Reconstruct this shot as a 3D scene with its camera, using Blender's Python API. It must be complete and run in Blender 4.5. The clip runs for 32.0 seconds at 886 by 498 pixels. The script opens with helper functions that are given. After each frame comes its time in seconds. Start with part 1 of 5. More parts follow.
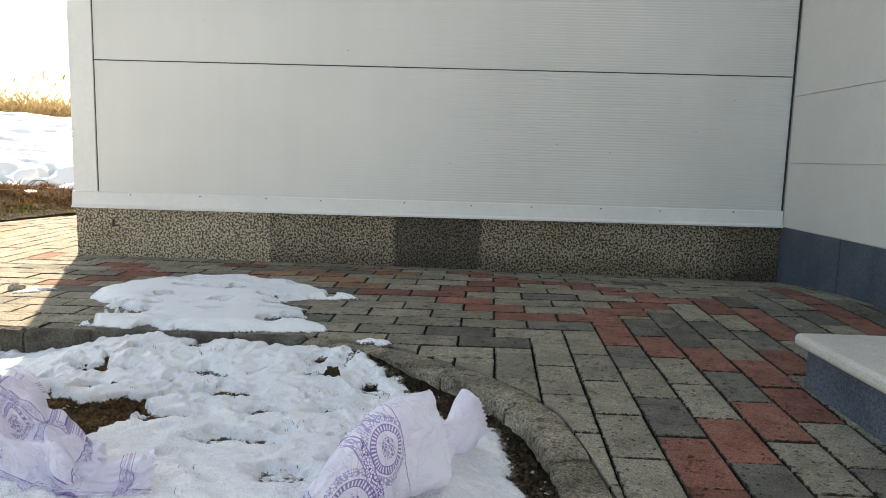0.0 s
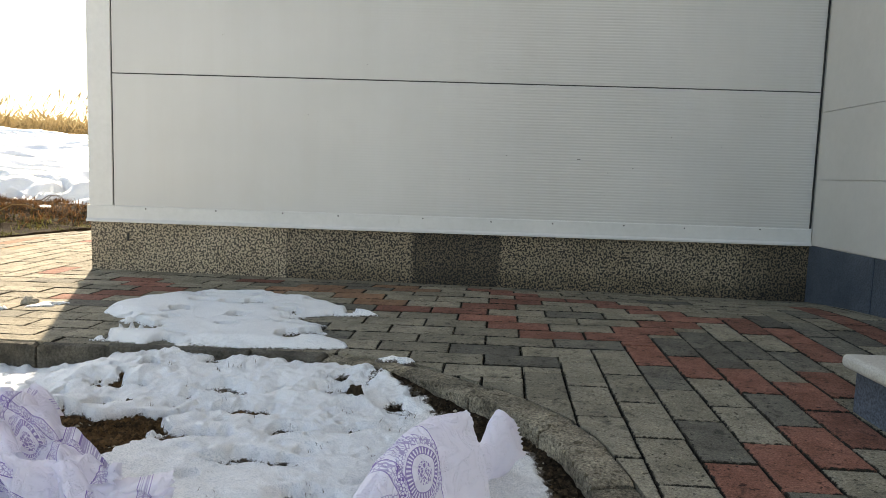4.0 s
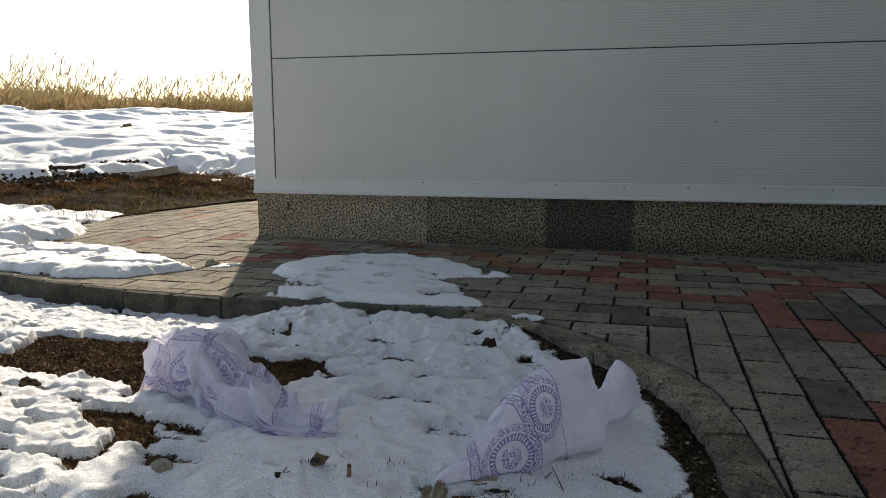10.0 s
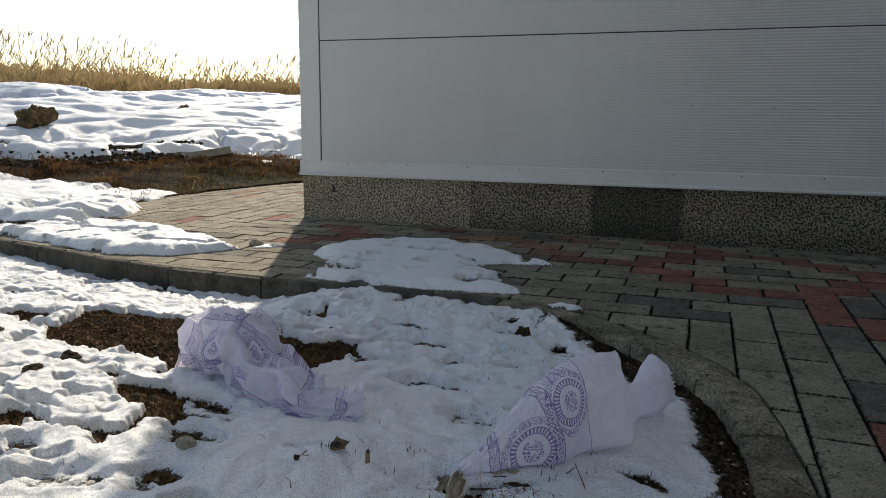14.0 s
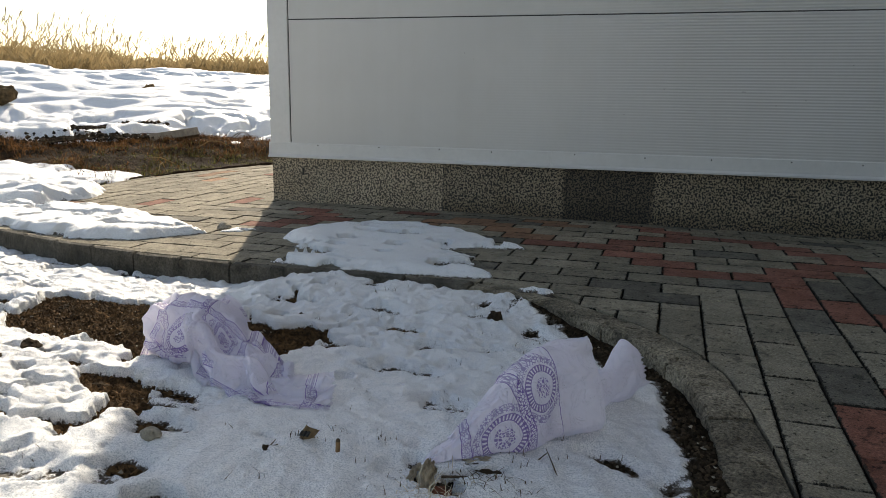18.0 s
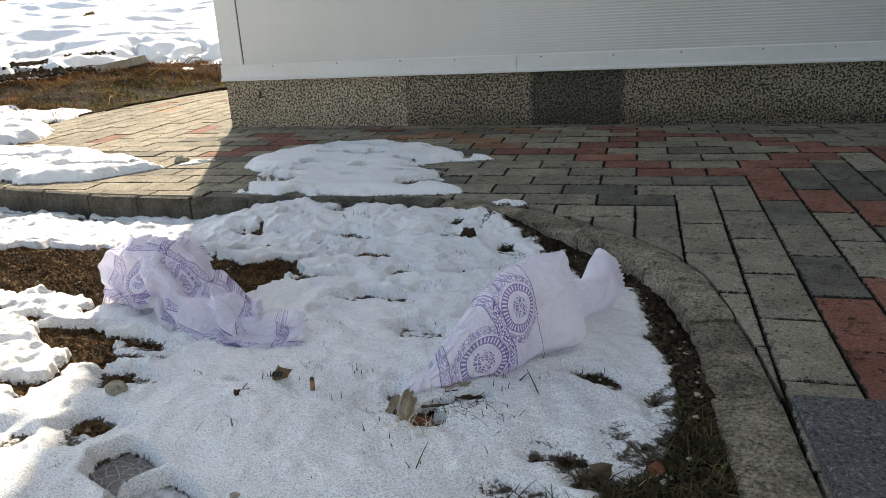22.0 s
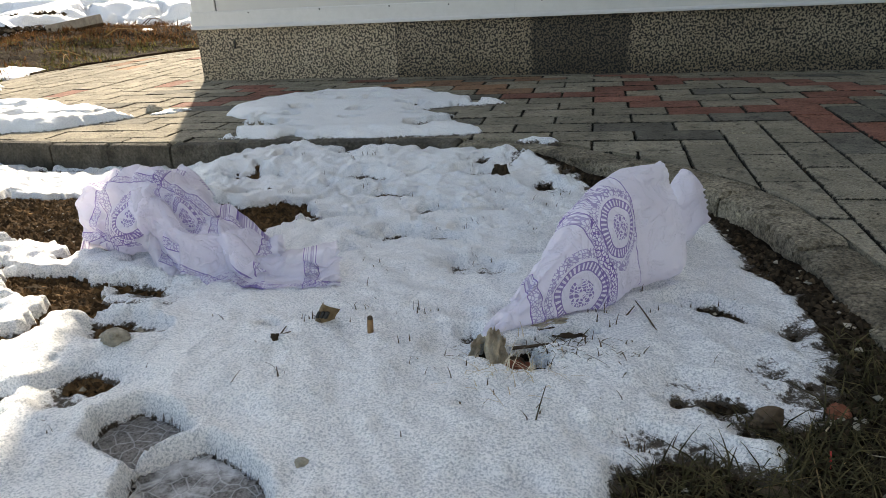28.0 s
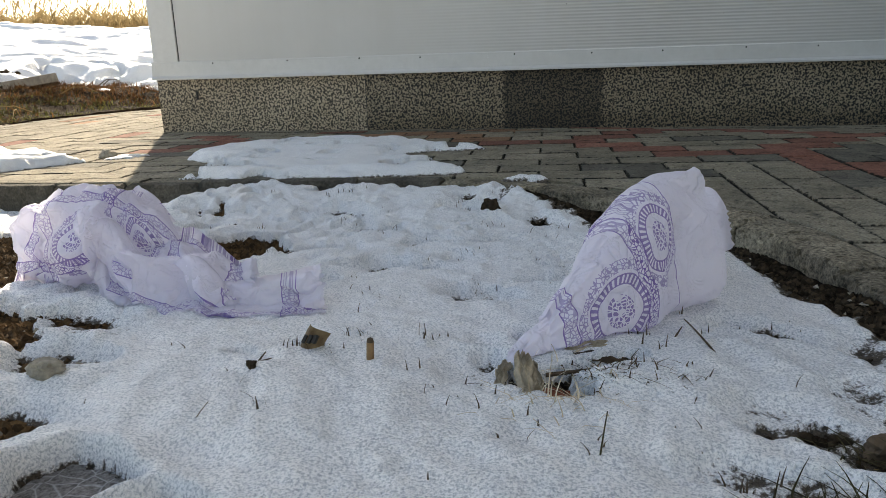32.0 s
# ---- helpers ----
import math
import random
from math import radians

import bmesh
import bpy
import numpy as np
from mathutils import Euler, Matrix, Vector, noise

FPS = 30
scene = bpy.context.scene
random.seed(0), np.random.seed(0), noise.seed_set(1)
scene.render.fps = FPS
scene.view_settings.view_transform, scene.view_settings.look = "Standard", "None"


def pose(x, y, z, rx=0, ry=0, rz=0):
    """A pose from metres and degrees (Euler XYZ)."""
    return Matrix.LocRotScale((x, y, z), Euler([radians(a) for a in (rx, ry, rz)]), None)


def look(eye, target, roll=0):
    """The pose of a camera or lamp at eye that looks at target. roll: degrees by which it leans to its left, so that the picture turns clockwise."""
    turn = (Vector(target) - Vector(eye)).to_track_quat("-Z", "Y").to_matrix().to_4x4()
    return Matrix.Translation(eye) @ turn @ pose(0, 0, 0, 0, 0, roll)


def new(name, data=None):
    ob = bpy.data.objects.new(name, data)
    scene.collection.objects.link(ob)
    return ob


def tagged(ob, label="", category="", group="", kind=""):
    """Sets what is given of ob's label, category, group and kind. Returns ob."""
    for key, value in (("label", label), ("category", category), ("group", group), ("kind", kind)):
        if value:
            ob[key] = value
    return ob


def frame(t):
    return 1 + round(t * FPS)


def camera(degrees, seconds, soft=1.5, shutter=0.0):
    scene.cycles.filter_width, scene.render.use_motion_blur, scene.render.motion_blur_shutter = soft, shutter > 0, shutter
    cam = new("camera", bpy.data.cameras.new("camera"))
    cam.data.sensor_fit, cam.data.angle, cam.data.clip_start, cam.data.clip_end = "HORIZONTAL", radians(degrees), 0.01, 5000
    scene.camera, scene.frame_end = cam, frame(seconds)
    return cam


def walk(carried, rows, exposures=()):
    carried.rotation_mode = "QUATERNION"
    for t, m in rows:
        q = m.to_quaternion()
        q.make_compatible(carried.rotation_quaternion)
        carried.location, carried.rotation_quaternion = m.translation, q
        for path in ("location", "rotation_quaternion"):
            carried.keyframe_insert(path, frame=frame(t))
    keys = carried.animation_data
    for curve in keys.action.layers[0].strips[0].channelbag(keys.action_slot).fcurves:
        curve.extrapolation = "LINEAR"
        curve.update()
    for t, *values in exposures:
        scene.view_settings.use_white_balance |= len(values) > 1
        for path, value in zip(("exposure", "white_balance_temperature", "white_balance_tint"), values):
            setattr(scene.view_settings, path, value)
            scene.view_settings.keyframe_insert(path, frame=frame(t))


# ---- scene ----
cam = camera(65.25, 32.0, 0.75)
PATH = [
    (0, (1.768, -3.174, 0.496), (1.731, -1.191, 0.232), 1.57),
    (0.5, (1.750, -3.160, 0.476), (1.649, -1.176, 0.244), 3.52),
    (1, (1.739, -3.154, 0.469), (1.628, -1.178, 0.180), 4.45),
    (1.5, (1.734, -3.136, 0.466), (1.654, -1.163, 0.149), 2.75),
    (2, (1.724, -3.118, 0.487), (1.685, -1.137, 0.216), -0.16),
    (2.5, (1.724, -3.096, 0.467), (1.714, -1.114, 0.206), 1.38),
    (4.5, (1.721, -3.120, 0.477), (1.636, -1.132, 0.285), 2.21),
    (5, (1.718, -3.124, 0.479), (1.617, -1.135, 0.292), 2.76),
    (5.5, (1.718, -3.151, 0.460), (1.557, -1.172, 0.215), 2.07),
    (6, (1.732, -3.189, 0.468), (1.428, -1.247, 0.098), 1.88),
    (6.5, (1.746, -3.236, 0.489), (1.370, -1.285, 0.261), 0.15),
    (7, (1.743, -3.241, 0.482), (1.359, -1.291, 0.264), 0.57),
    (7.5, (1.747, -3.246, 0.486), (1.322, -1.303, 0.278), 0.50),
    (8, (1.745, -3.284, 0.488), (1.279, -1.347, 0.305), 1.53),
    (8.5, (1.745, -3.286, 0.482), (1.265, -1.357, 0.263), 1.97),
    (9, (1.751, -3.279, 0.487), (1.255, -1.358, 0.232), 1.19),
    (9.5, (1.759, -3.269, 0.491), (1.267, -1.354, 0.189), 0.35),
    (10, (1.759, -3.258, 0.488), (1.303, -1.336, 0.177), 0.03),
    (10.5, (1.757, -3.252, 0.486), (1.278, -1.336, 0.170), 0.17),
    (11, (1.759, -3.250, 0.487), (1.233, -1.346, 0.174), -0.18),
    (11.5, (1.771, -3.244, 0.489), (1.221, -1.347, 0.176), -0.89),
    (12, (1.773, -3.229, 0.487), (1.218, -1.333, 0.174), -0.12),
    (12.5, (1.760, -3.232, 0.478), (1.114, -1.360, 0.200), 1.49),
    (13, (1.781, -3.244, 0.484), (0.974, -1.442, 0.164), 1.58),
    (13.5, (1.799, -3.236, 0.492), (1.062, -1.410, 0.138), 0.62),
    (14, (1.791, -3.224, 0.487), (1.196, -1.348, 0.131), 0.67),
    (14.5, (1.790, -3.220, 0.482), (1.208, -1.339, 0.130), 0.61),
    (16.5, (1.786, -3.220, 0.477), (1.238, -1.327, 0.136), 1.37),
    (17, (1.784, -3.216, 0.475), (1.228, -1.332, 0.100), 1.28),
    (17.5, (1.789, -3.211, 0.491), (1.228, -1.334, 0.091), 0.78),
    (18, (1.788, -3.207, 0.490), (1.273, -1.318, 0.084), 1.01),
    (18.5, (1.787, -3.206, 0.489), (1.311, -1.308, 0.078), 1.31),
    (19, (1.788, -3.207, 0.485), (1.318, -1.318, 0.025), 0.43),
    (19.5, (1.788, -3.202, 0.481), (1.324, -1.319, -0.011), 0.44),
    (20, (1.784, -3.188, 0.475), (1.360, -1.312, -0.075), 0.90),
    (20.5, (1.777, -3.169, 0.470), (1.377, -1.308, -0.142), 0.91),
    (21, (1.776, -3.161, 0.473), (1.384, -1.313, -0.186), 0.52),
    (21.5, (1.791, -3.160, 0.497), (1.327, -1.321, -0.136), -2.50),
    (22, (1.788, -3.143, 0.488), (1.351, -1.302, -0.161), -2.98),
    (22.5, (1.743, -3.107, 0.454), (1.427, -1.247, -0.210), 0.06),
    (23, (1.713, -3.088, 0.431), (1.405, -1.229, -0.241), -0.01),
    (23.5, (1.705, -3.073, 0.422), (1.391, -1.229, -0.285), 0.24),
    (24, (1.708, -3.068, 0.416), (1.343, -1.243, -0.315), -0.94),
    (24.5, (1.675, -3.067, 0.397), (1.403, -1.231, -0.347), 3.16),
    (25, (1.655, -3.062, 0.390), (1.392, -1.219, -0.342), 1.99),
    (25.5, (1.646, -3.057, 0.379), (1.405, -1.235, -0.410), 1.73),
    (27.5, (1.610, -3.027, 0.353), (1.271, -1.177, -0.326), -0.52),
    (28, (1.603, -3.015, 0.348), (1.276, -1.173, -0.359), -2.75),
    (28.5, (1.599, -2.995, 0.332), (1.359, -1.122, -0.327), -1.41),
    (29, (1.573, -2.966, 0.312), (1.362, -1.058, -0.251), -2.31),
    (29.5, (1.548, -2.930, 0.264), (1.363, -1.018, -0.294), -1.23),
    (30, (1.541, -2.924, 0.250), (1.346, -1.012, -0.303), -1.45),
    (30.5, (1.535, -2.929, 0.252), (1.299, -1.003, -0.233), -2.02),
    (31, (1.530, -2.924, 0.246), (1.270, -1.011, -0.275), -2.25),
    (31.5, (1.529, -2.917, 0.242), (1.286, -1.003, -0.284), -1.37),
    (32, (1.528, -2.919, 0.245), (1.320, -0.997, -0.267), -1.70),
]
EXPOSURES = [(0.0, 1.91, 8480, 10), (1.0, 1.81, 8493, 10), (5.0, 1.67, 8546, 10), (6.0, 1.4, 8265, 10), (7.0, 0.85, 7984, 10), (8.0, 0.49, 7803, 10), (9.0, 0.27, 7723, 10), (10.0, 0.5, 7708, 10), (11.0, 0.49, 7694, 10), (12.0, 0.43, 7580, 10), (12.5, 0.35, 7490, 10), (13.0, -0.12, 7400, 10), (13.5, -0.01, 7500, 10), (14.0, 0.44, 7500, 10), (17.0, 0.66, 7750, 10), (18.0, 0.74, 7783, 10), (20.0, 1.18, 7950, 10), (22.0, 1.4, 8066, 10), (23.0, 1.59, 8075, 10), (28.0, 1.42, 8116, 10), (32.0, 1.32, 8150, 10)]
walk(cam, [(t, look(eye, target, roll)) for t, eye, target, roll in PATH], EXPOSURES)

# ---- light ----
SUN_EL, SUN_AZ = 33.0, -23.5          # degrees up, degrees clockwise from +y
world = bpy.data.worlds.new("sky")
scene.world = world
world.use_nodes = True
wn = world.node_tree
sky = wn.nodes.new("ShaderNodeTexSky")
sky.sky_type, sky.sun_disc = "NISHITA", False
sky.sun_elevation, sky.sun_rotation = radians(SUN_EL), radians(SUN_AZ % 360)
sky.air_density, sky.dust_density, sky.ozone_density = 1.0, 0.8, 1.0
wn.links.new(sky.outputs[0], wn.nodes["Background"].inputs[0])
wn.nodes["Background"].inputs[1].default_value = 0.125
sun_data = bpy.data.lights.new("sun", "SUN")
sun_data.energy, sun_data.angle, sun_data.color = 3.9, radians(0.7), (1.0, 0.95, 0.87)
sun = new("sun", sun_data)
sa, se = radians(SUN_AZ), radians(SUN_EL)
sun.matrix_world = look((8 * math.sin(sa) * math.cos(se), 8 * math.cos(sa) * math.cos(se), 8 * math.sin(se)), (0, 0, 0))


# ---- materials ----
def ramp(nt, fac, stops):
    r = nt.nodes.new("ShaderNodeValToRGB")
    e = r.color_ramp.elements
    while len(e) < len(stops):
        e.new(0.5)
    for el, (p, c) in zip(e, stops):
        el.position, el.color = p, (*c, 1)
    nt.links.new(fac, r.inputs[0])
    return r.outputs[0]


def tex(nt, scale, detail=6, rough=0.6, vec=None, kind="noise", distort=0.0):
    n = nt.nodes.new("ShaderNodeTexNoise" if kind == "noise" else "ShaderNodeTexVoronoi")
    n.inputs["Scale"].default_value = scale
    if kind == "noise":
        n.inputs["Detail"].default_value, n.inputs["Roughness"].default_value = detail, rough
        n.inputs["Distortion"].default_value = distort
    if vec is not None:
        nt.links.new(vec, n.inputs["Vector"])
    return n.outputs[0]


def calc(nt, op, a, b=None, clamp=False):
    n = nt.nodes.new("ShaderNodeMath")
    n.operation, n.use_clamp = op, clamp
    for k, v in enumerate((a, b)):
        if v is None:
            continue
        if isinstance(v, (int, float)):
            n.inputs[k].default_value = v
        else:
            nt.links.new(v, n.inputs[k])
    return n.outputs[0]


def mix(nt, fac, a, b, mode="MIX"):
    n = nt.nodes.new("ShaderNodeMix")
    n.data_type, n.blend_type = "RGBA", mode
    for k, v in ((0, fac), (6, a), (7, b)):
        if isinstance(v, (int, float)):
            n.inputs[k].default_value = v
        elif isinstance(v, tuple):
            n.inputs[k].default_value = (*v, 1)
        else:
            nt.links.new(v, n.inputs[k])
    return n.outputs[2]


def bump(nt, height, strength, distance, normal=None):
    b = nt.nodes.new("ShaderNodeBump")
    b.inputs["Strength"].default_value, b.inputs["Distance"].default_value = strength, distance
    nt.links.new(height, b.inputs["Height"])
    if normal is not None:
        nt.links.new(normal, b.inputs["Normal"])
    return b.outputs[0]


def material(name):
    m = bpy.data.materials.new(name)
    m.use_nodes = True
    nt = m.node_tree
    geo = nt.nodes.new("ShaderNodeNewGeometry")
    return m, nt, nt.nodes["Principled BSDF"], geo.outputs["Position"]


def surface(name, c1, c2, scale=6.0, rough=0.8, grain=60.0, grain_amount=0.25, bump_strength=0.4, bump_distance=0.004, vary=0.0, metal=0.0, speck=None, island=0.0, gloss=0.25):
    """A two-scale surface: broad stains between two colours, a fine grain, relief, and a shift from piece to piece."""
    m, nt, bsdf, pos = material(name)
    broad, fine = tex(nt, scale, 5, 0.6, pos), tex(nt, grain, 5, 0.7, pos)
    col = ramp(nt, broad, [(0.3, c1), (0.7, c2)])
    shade = ramp(nt, fine, [(0.3, (1 - grain_amount,) * 3), (0.7, (1 + grain_amount * 0.6,) * 3)])
    col = mix(nt, 1.0, col, shade, "MULTIPLY")
    if speck:
        size, low, high, amount = speck
        vor = tex(nt, size, 2, 0.5, pos)
        col = mix(nt, 1.0, col, ramp(nt, vor, [(0.5 - amount, low), (0.5 - amount * 0.7, (1, 1, 1)), (0.5 + amount * 0.75, (1, 1, 1)), (0.5 + amount, high)]), "MULTIPLY")
    if vary:
        info = nt.nodes.new("ShaderNodeObjectInfo")
        tone = ramp(nt, info.outputs["Random"], [(0.0, (1 - vary,) * 3), (0.5, (1.0, 1.0, 0.99)), (1.0, (1 + vary * 0.7,) * 3)])
        col = mix(nt, 1.0, col, tone, "MULTIPLY")
    if island:
        bits = nt.nodes.new("ShaderNodeNewGeometry")
        tone = ramp(nt, bits.outputs["Random Per Island"], [(0.0, (1 - island,) * 3), (0.6, (1.0, 1.0, 1.0)), (1.0, (1 + island, 1 + island * 0.9, 1 + island * 0.75))])
        col = mix(nt, 1.0, col, tone, "MULTIPLY")
    nt.links.new(col, bsdf.inputs["Base Color"])
    bsdf.inputs["Roughness"].default_value, bsdf.inputs["Metallic"].default_value = rough, metal
    bsdf.inputs["Specular IOR Level"].default_value = gloss
    b = bump(nt, fine, bump_strength, bump_distance)
    b = bump(nt, broad, bump_strength * 0.7, bump_distance * 3, b)
    nt.links.new(b, bsdf.inputs["Normal"])
    return m


def lit_through(m, share):
    """Lets part of the light through a thin leaf or stalk."""
    nt = m.node_tree
    bsdf = nt.nodes["Principled BSDF"]
    thin, both = nt.nodes.new("ShaderNodeBsdfTranslucent"), nt.nodes.new("ShaderNodeMixShader")
    nt.links.new(bsdf.inputs["Base Color"].links[0].from_socket, thin.inputs[0])
    both.inputs[0].default_value = share
    nt.links.new(bsdf.outputs[0], both.inputs[1])
    nt.links.new(thin.outputs[0], both.inputs[2])
    nt.links.new(both.outputs[0], nt.nodes["Material Output"].inputs[0])
    return m


def paver_material(name, c1, c2, vary):
    """Pressed concrete block: sandy grain, dark pits, pale scuffs, and a ragged dark rim along the worn edges."""
    m, nt, bsdf, pos = material(name)
    coord, sep, info = nt.nodes.new("ShaderNodeTexCoord"), nt.nodes.new("ShaderNodeSeparateXYZ"), nt.nodes.new("ShaderNodeObjectInfo")
    nt.links.new(coord.outputs["Object"], sep.inputs[0])
    broad, fine, pit, blot = tex(nt, 11, 6, 0.65, pos), tex(nt, 260, 3, 0.7, pos), tex(nt, 95, 2, 0.5, pos), tex(nt, 26, 5, 0.7, pos, distort=0.6)
    col = ramp(nt, broad, [(0.3, c1), (0.68, c2)])
    col = mix(nt, 1.0, col, ramp(nt, fine, [(0.3, (0.5, 0.5, 0.5)), (0.68, (1.35, 1.35, 1.33))]), "MULTIPLY")
    col = mix(nt, 1.0, col, ramp(nt, pit, [(0.3, (0.3, 0.29, 0.27)), (0.37, (1, 1, 1)), (0.66, (1, 1, 1)), (0.73, (1.5, 1.5, 1.46))]), "MULTIPLY")
    col = mix(nt, 1.0, col, ramp(nt, blot, [(0.34, (0.5, 0.5, 0.5)), (0.45, (1, 1, 1)), (0.62, (1, 1, 1)), (0.7, (1.3, 1.28, 1.22))]), "MULTIPLY")
    col = mix(nt, 1.0, col, ramp(nt, info.outputs["Random"], [(0.0, (1 - vary,) * 3), (0.5, (1.0, 1.0, 0.99)), (1.0, (1 + vary * 0.7,) * 3)]), "MULTIPLY")
    # Colour darkened towards the block's edges, ragged by noise, so the joints show.
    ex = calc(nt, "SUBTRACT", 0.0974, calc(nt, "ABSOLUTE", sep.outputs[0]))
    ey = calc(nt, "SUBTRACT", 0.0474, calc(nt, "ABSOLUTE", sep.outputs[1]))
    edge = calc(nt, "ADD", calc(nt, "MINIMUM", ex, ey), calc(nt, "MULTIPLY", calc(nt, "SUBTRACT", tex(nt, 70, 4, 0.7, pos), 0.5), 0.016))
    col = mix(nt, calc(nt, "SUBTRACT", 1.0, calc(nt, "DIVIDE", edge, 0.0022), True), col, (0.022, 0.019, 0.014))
    nt.links.new(col, bsdf.inputs["Base Color"])
    bsdf.inputs["Roughness"].default_value, bsdf.inputs["Specular IOR Level"].default_value = 0.88, 0.2
    b = bump(nt, fine, 0.9, 0.003)
    b = bump(nt, pit, 0.7, 0.006, b)
    nt.links.new(bump(nt, broad, 0.6, 0.01, b), bsdf.inputs["Normal"])
    return m


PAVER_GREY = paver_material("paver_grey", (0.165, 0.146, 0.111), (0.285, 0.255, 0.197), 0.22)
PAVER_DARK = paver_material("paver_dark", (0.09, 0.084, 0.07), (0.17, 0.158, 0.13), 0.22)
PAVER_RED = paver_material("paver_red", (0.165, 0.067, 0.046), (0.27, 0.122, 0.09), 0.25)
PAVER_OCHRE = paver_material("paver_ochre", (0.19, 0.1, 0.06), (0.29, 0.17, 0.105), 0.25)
KERB = surface("kerb_concrete", (0.14, 0.12, 0.088), (0.42, 0.365, 0.275), 16, 0.92, 190, 0.9, 1.0, 0.008, 0.15, speck=(55, (0.5, 0.48, 0.42), (1.3, 1.3, 1.25), 0.17))
# Darker copy for the left stones: shade on their garden face put into colour.
KERB_SHADED = surface("shaded_kerb_concrete", (0.04, 0.036, 0.029), (0.15, 0.137, 0.112), 14, 0.85, 150, 0.6, 1.0, 0.008, 0.2)
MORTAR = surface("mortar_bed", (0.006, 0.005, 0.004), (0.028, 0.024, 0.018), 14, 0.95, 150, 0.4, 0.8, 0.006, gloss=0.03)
SOIL = surface("soil", (0.012, 0.008, 0.005), (0.045, 0.029, 0.018), 9, 0.95, 120, 0.7, 1.0, 0.012, gloss=0.05)
MULCH = surface("bark_mulch", (0.04, 0.024, 0.011), (0.14, 0.085, 0.042), 14, 0.9, 160, 0.5, 0.6, 0.004, island=0.6, gloss=0.08)
BLUE_STONE = surface("blue_grey_granite", (0.05, 0.062, 0.085), (0.1, 0.12, 0.155), 5, 0.5, 170, 0.8, 0.3, 0.002, 0.06)
STEP_STONE = surface("step_granite", (0.4, 0.375, 0.335), (0.5, 0.475, 0.43), 8, 0.6, 260, 0.3, 0.3, 0.001)
SLAB_STONE = surface("dark_flamed_granite", (0.075, 0.075, 0.077), (0.115, 0.115, 0.115), 6, 0.85, 230, 0.8, 0.8, 0.003, speck=(170, (0.45, 0.45, 0.45), (1.8, 1.8, 1.8), 0.14))
WHITE_TRIM = surface("white_painted_trim", (0.54, 0.545, 0.54), (0.6, 0.6, 0.595), 3, 0.4, 40, 0.05, 0.05, 0.001)
RUBBER = surface("dark_joint_seal", (0.03, 0.03, 0.032), (0.05, 0.05, 0.05), 10, 0.8, 60, 0.2, 0.2, 0.001)
ROCK = surface("brown_boulder", (0.05, 0.033, 0.018), (0.28, 0.195, 0.105), 8, 0.95, 40, 0.6, 1.0, 0.03, gloss=0.05)
STRAW = lit_through(surface("dry_reed", (0.27, 0.19, 0.09), (0.46, 0.345, 0.185), 1.2, 0.8, 9, 0.35, 0.0, 0.001), 0.45)
PLUME = lit_through(surface("reed_plume", (0.3, 0.22, 0.12), (0.45, 0.35, 0.21), 2, 0.9, 12, 0.3, 0.0, 0.001), 0.45)
DRY_WEED = lit_through(surface("dry_weed", (0.05, 0.024, 0.01), (0.3, 0.15, 0.06), 4, 0.9, 30, 0.5, 0.0, 0.001, island=0.5, gloss=0.05), 0.2)
MOSS = lit_through(surface("low_green_weed", (0.05, 0.054, 0.016), (0.2, 0.19, 0.06), 5, 0.9, 20, 0.5, 0.0, 0.001, island=0.5, gloss=0.05), 0.2)
GRASS = surface("withered_grass", (0.018, 0.018, 0.007), (0.1, 0.085, 0.042), 30, 0.8, 60, 0.3, 0.0, 0.001, island=0.5, gloss=0.1)
TWIG = surface("dark_twig", (0.05, 0.035, 0.022), (0.12, 0.085, 0.055), 30, 0.85, 90, 0.3, 0.3, 0.001)
BOARD = surface("weathered_board", (0.2, 0.17, 0.14), (0.32, 0.28, 0.23), 5, 0.85, 40, 0.3, 0.4, 0.003)


def snow_material():
    """Old snow: coarse grains with the shade between them in the colour, faint blue hollows, and dirt that shows
    through where the cover is thin.
    """
    m, nt, bsdf, pos = material("old_granular_snow")
    grain = tex(nt, 430, 3, 0.75, pos)
    mid = tex(nt, 85, 5, 0.7, pos)
    broad = tex(nt, 5, 4, 0.55, pos)
    col = ramp(nt, broad, [(0.3, (0.95, 0.965, 0.98)), (0.7, (0.98, 0.985, 0.99))])
    # Grain colour carries the small shade between crystals.
    col = mix(nt, 1.0, col, ramp(nt, grain, [(0.36, (0.48, 0.515, 0.56)), (0.56, (1.0, 1.0, 1.0))]), "MULTIPLY")
    thin = nt.nodes.new("ShaderNodeAttribute")
    thin.attribute_name = "thin"
    dirt = tex(nt, 130, 4, 0.75, pos)
    cover = calc(nt, "SUBTRACT", thin.outputs["Fac"], calc(nt, "SUBTRACT", 1.0, dirt))
    col = mix(nt, calc(nt, "MULTIPLY", calc(nt, "ADD", cover, 0.02), 7.0, True), col, ramp(nt, grain, [(0.35, (0.02, 0.015, 0.01)), (0.65, (0.1, 0.075, 0.05))]))
    nt.links.new(col, bsdf.inputs["Base Color"])
    bsdf.inputs["Roughness"].default_value = 0.5
    bsdf.inputs["Specular IOR Level"].default_value = 0.4
    b = bump(nt, mid, 0.7, 0.009)
    nt.links.new(bump(nt, grain, 0.8, 0.003, b), bsdf.inputs["Normal"])
    return m


SNOW = snow_material()


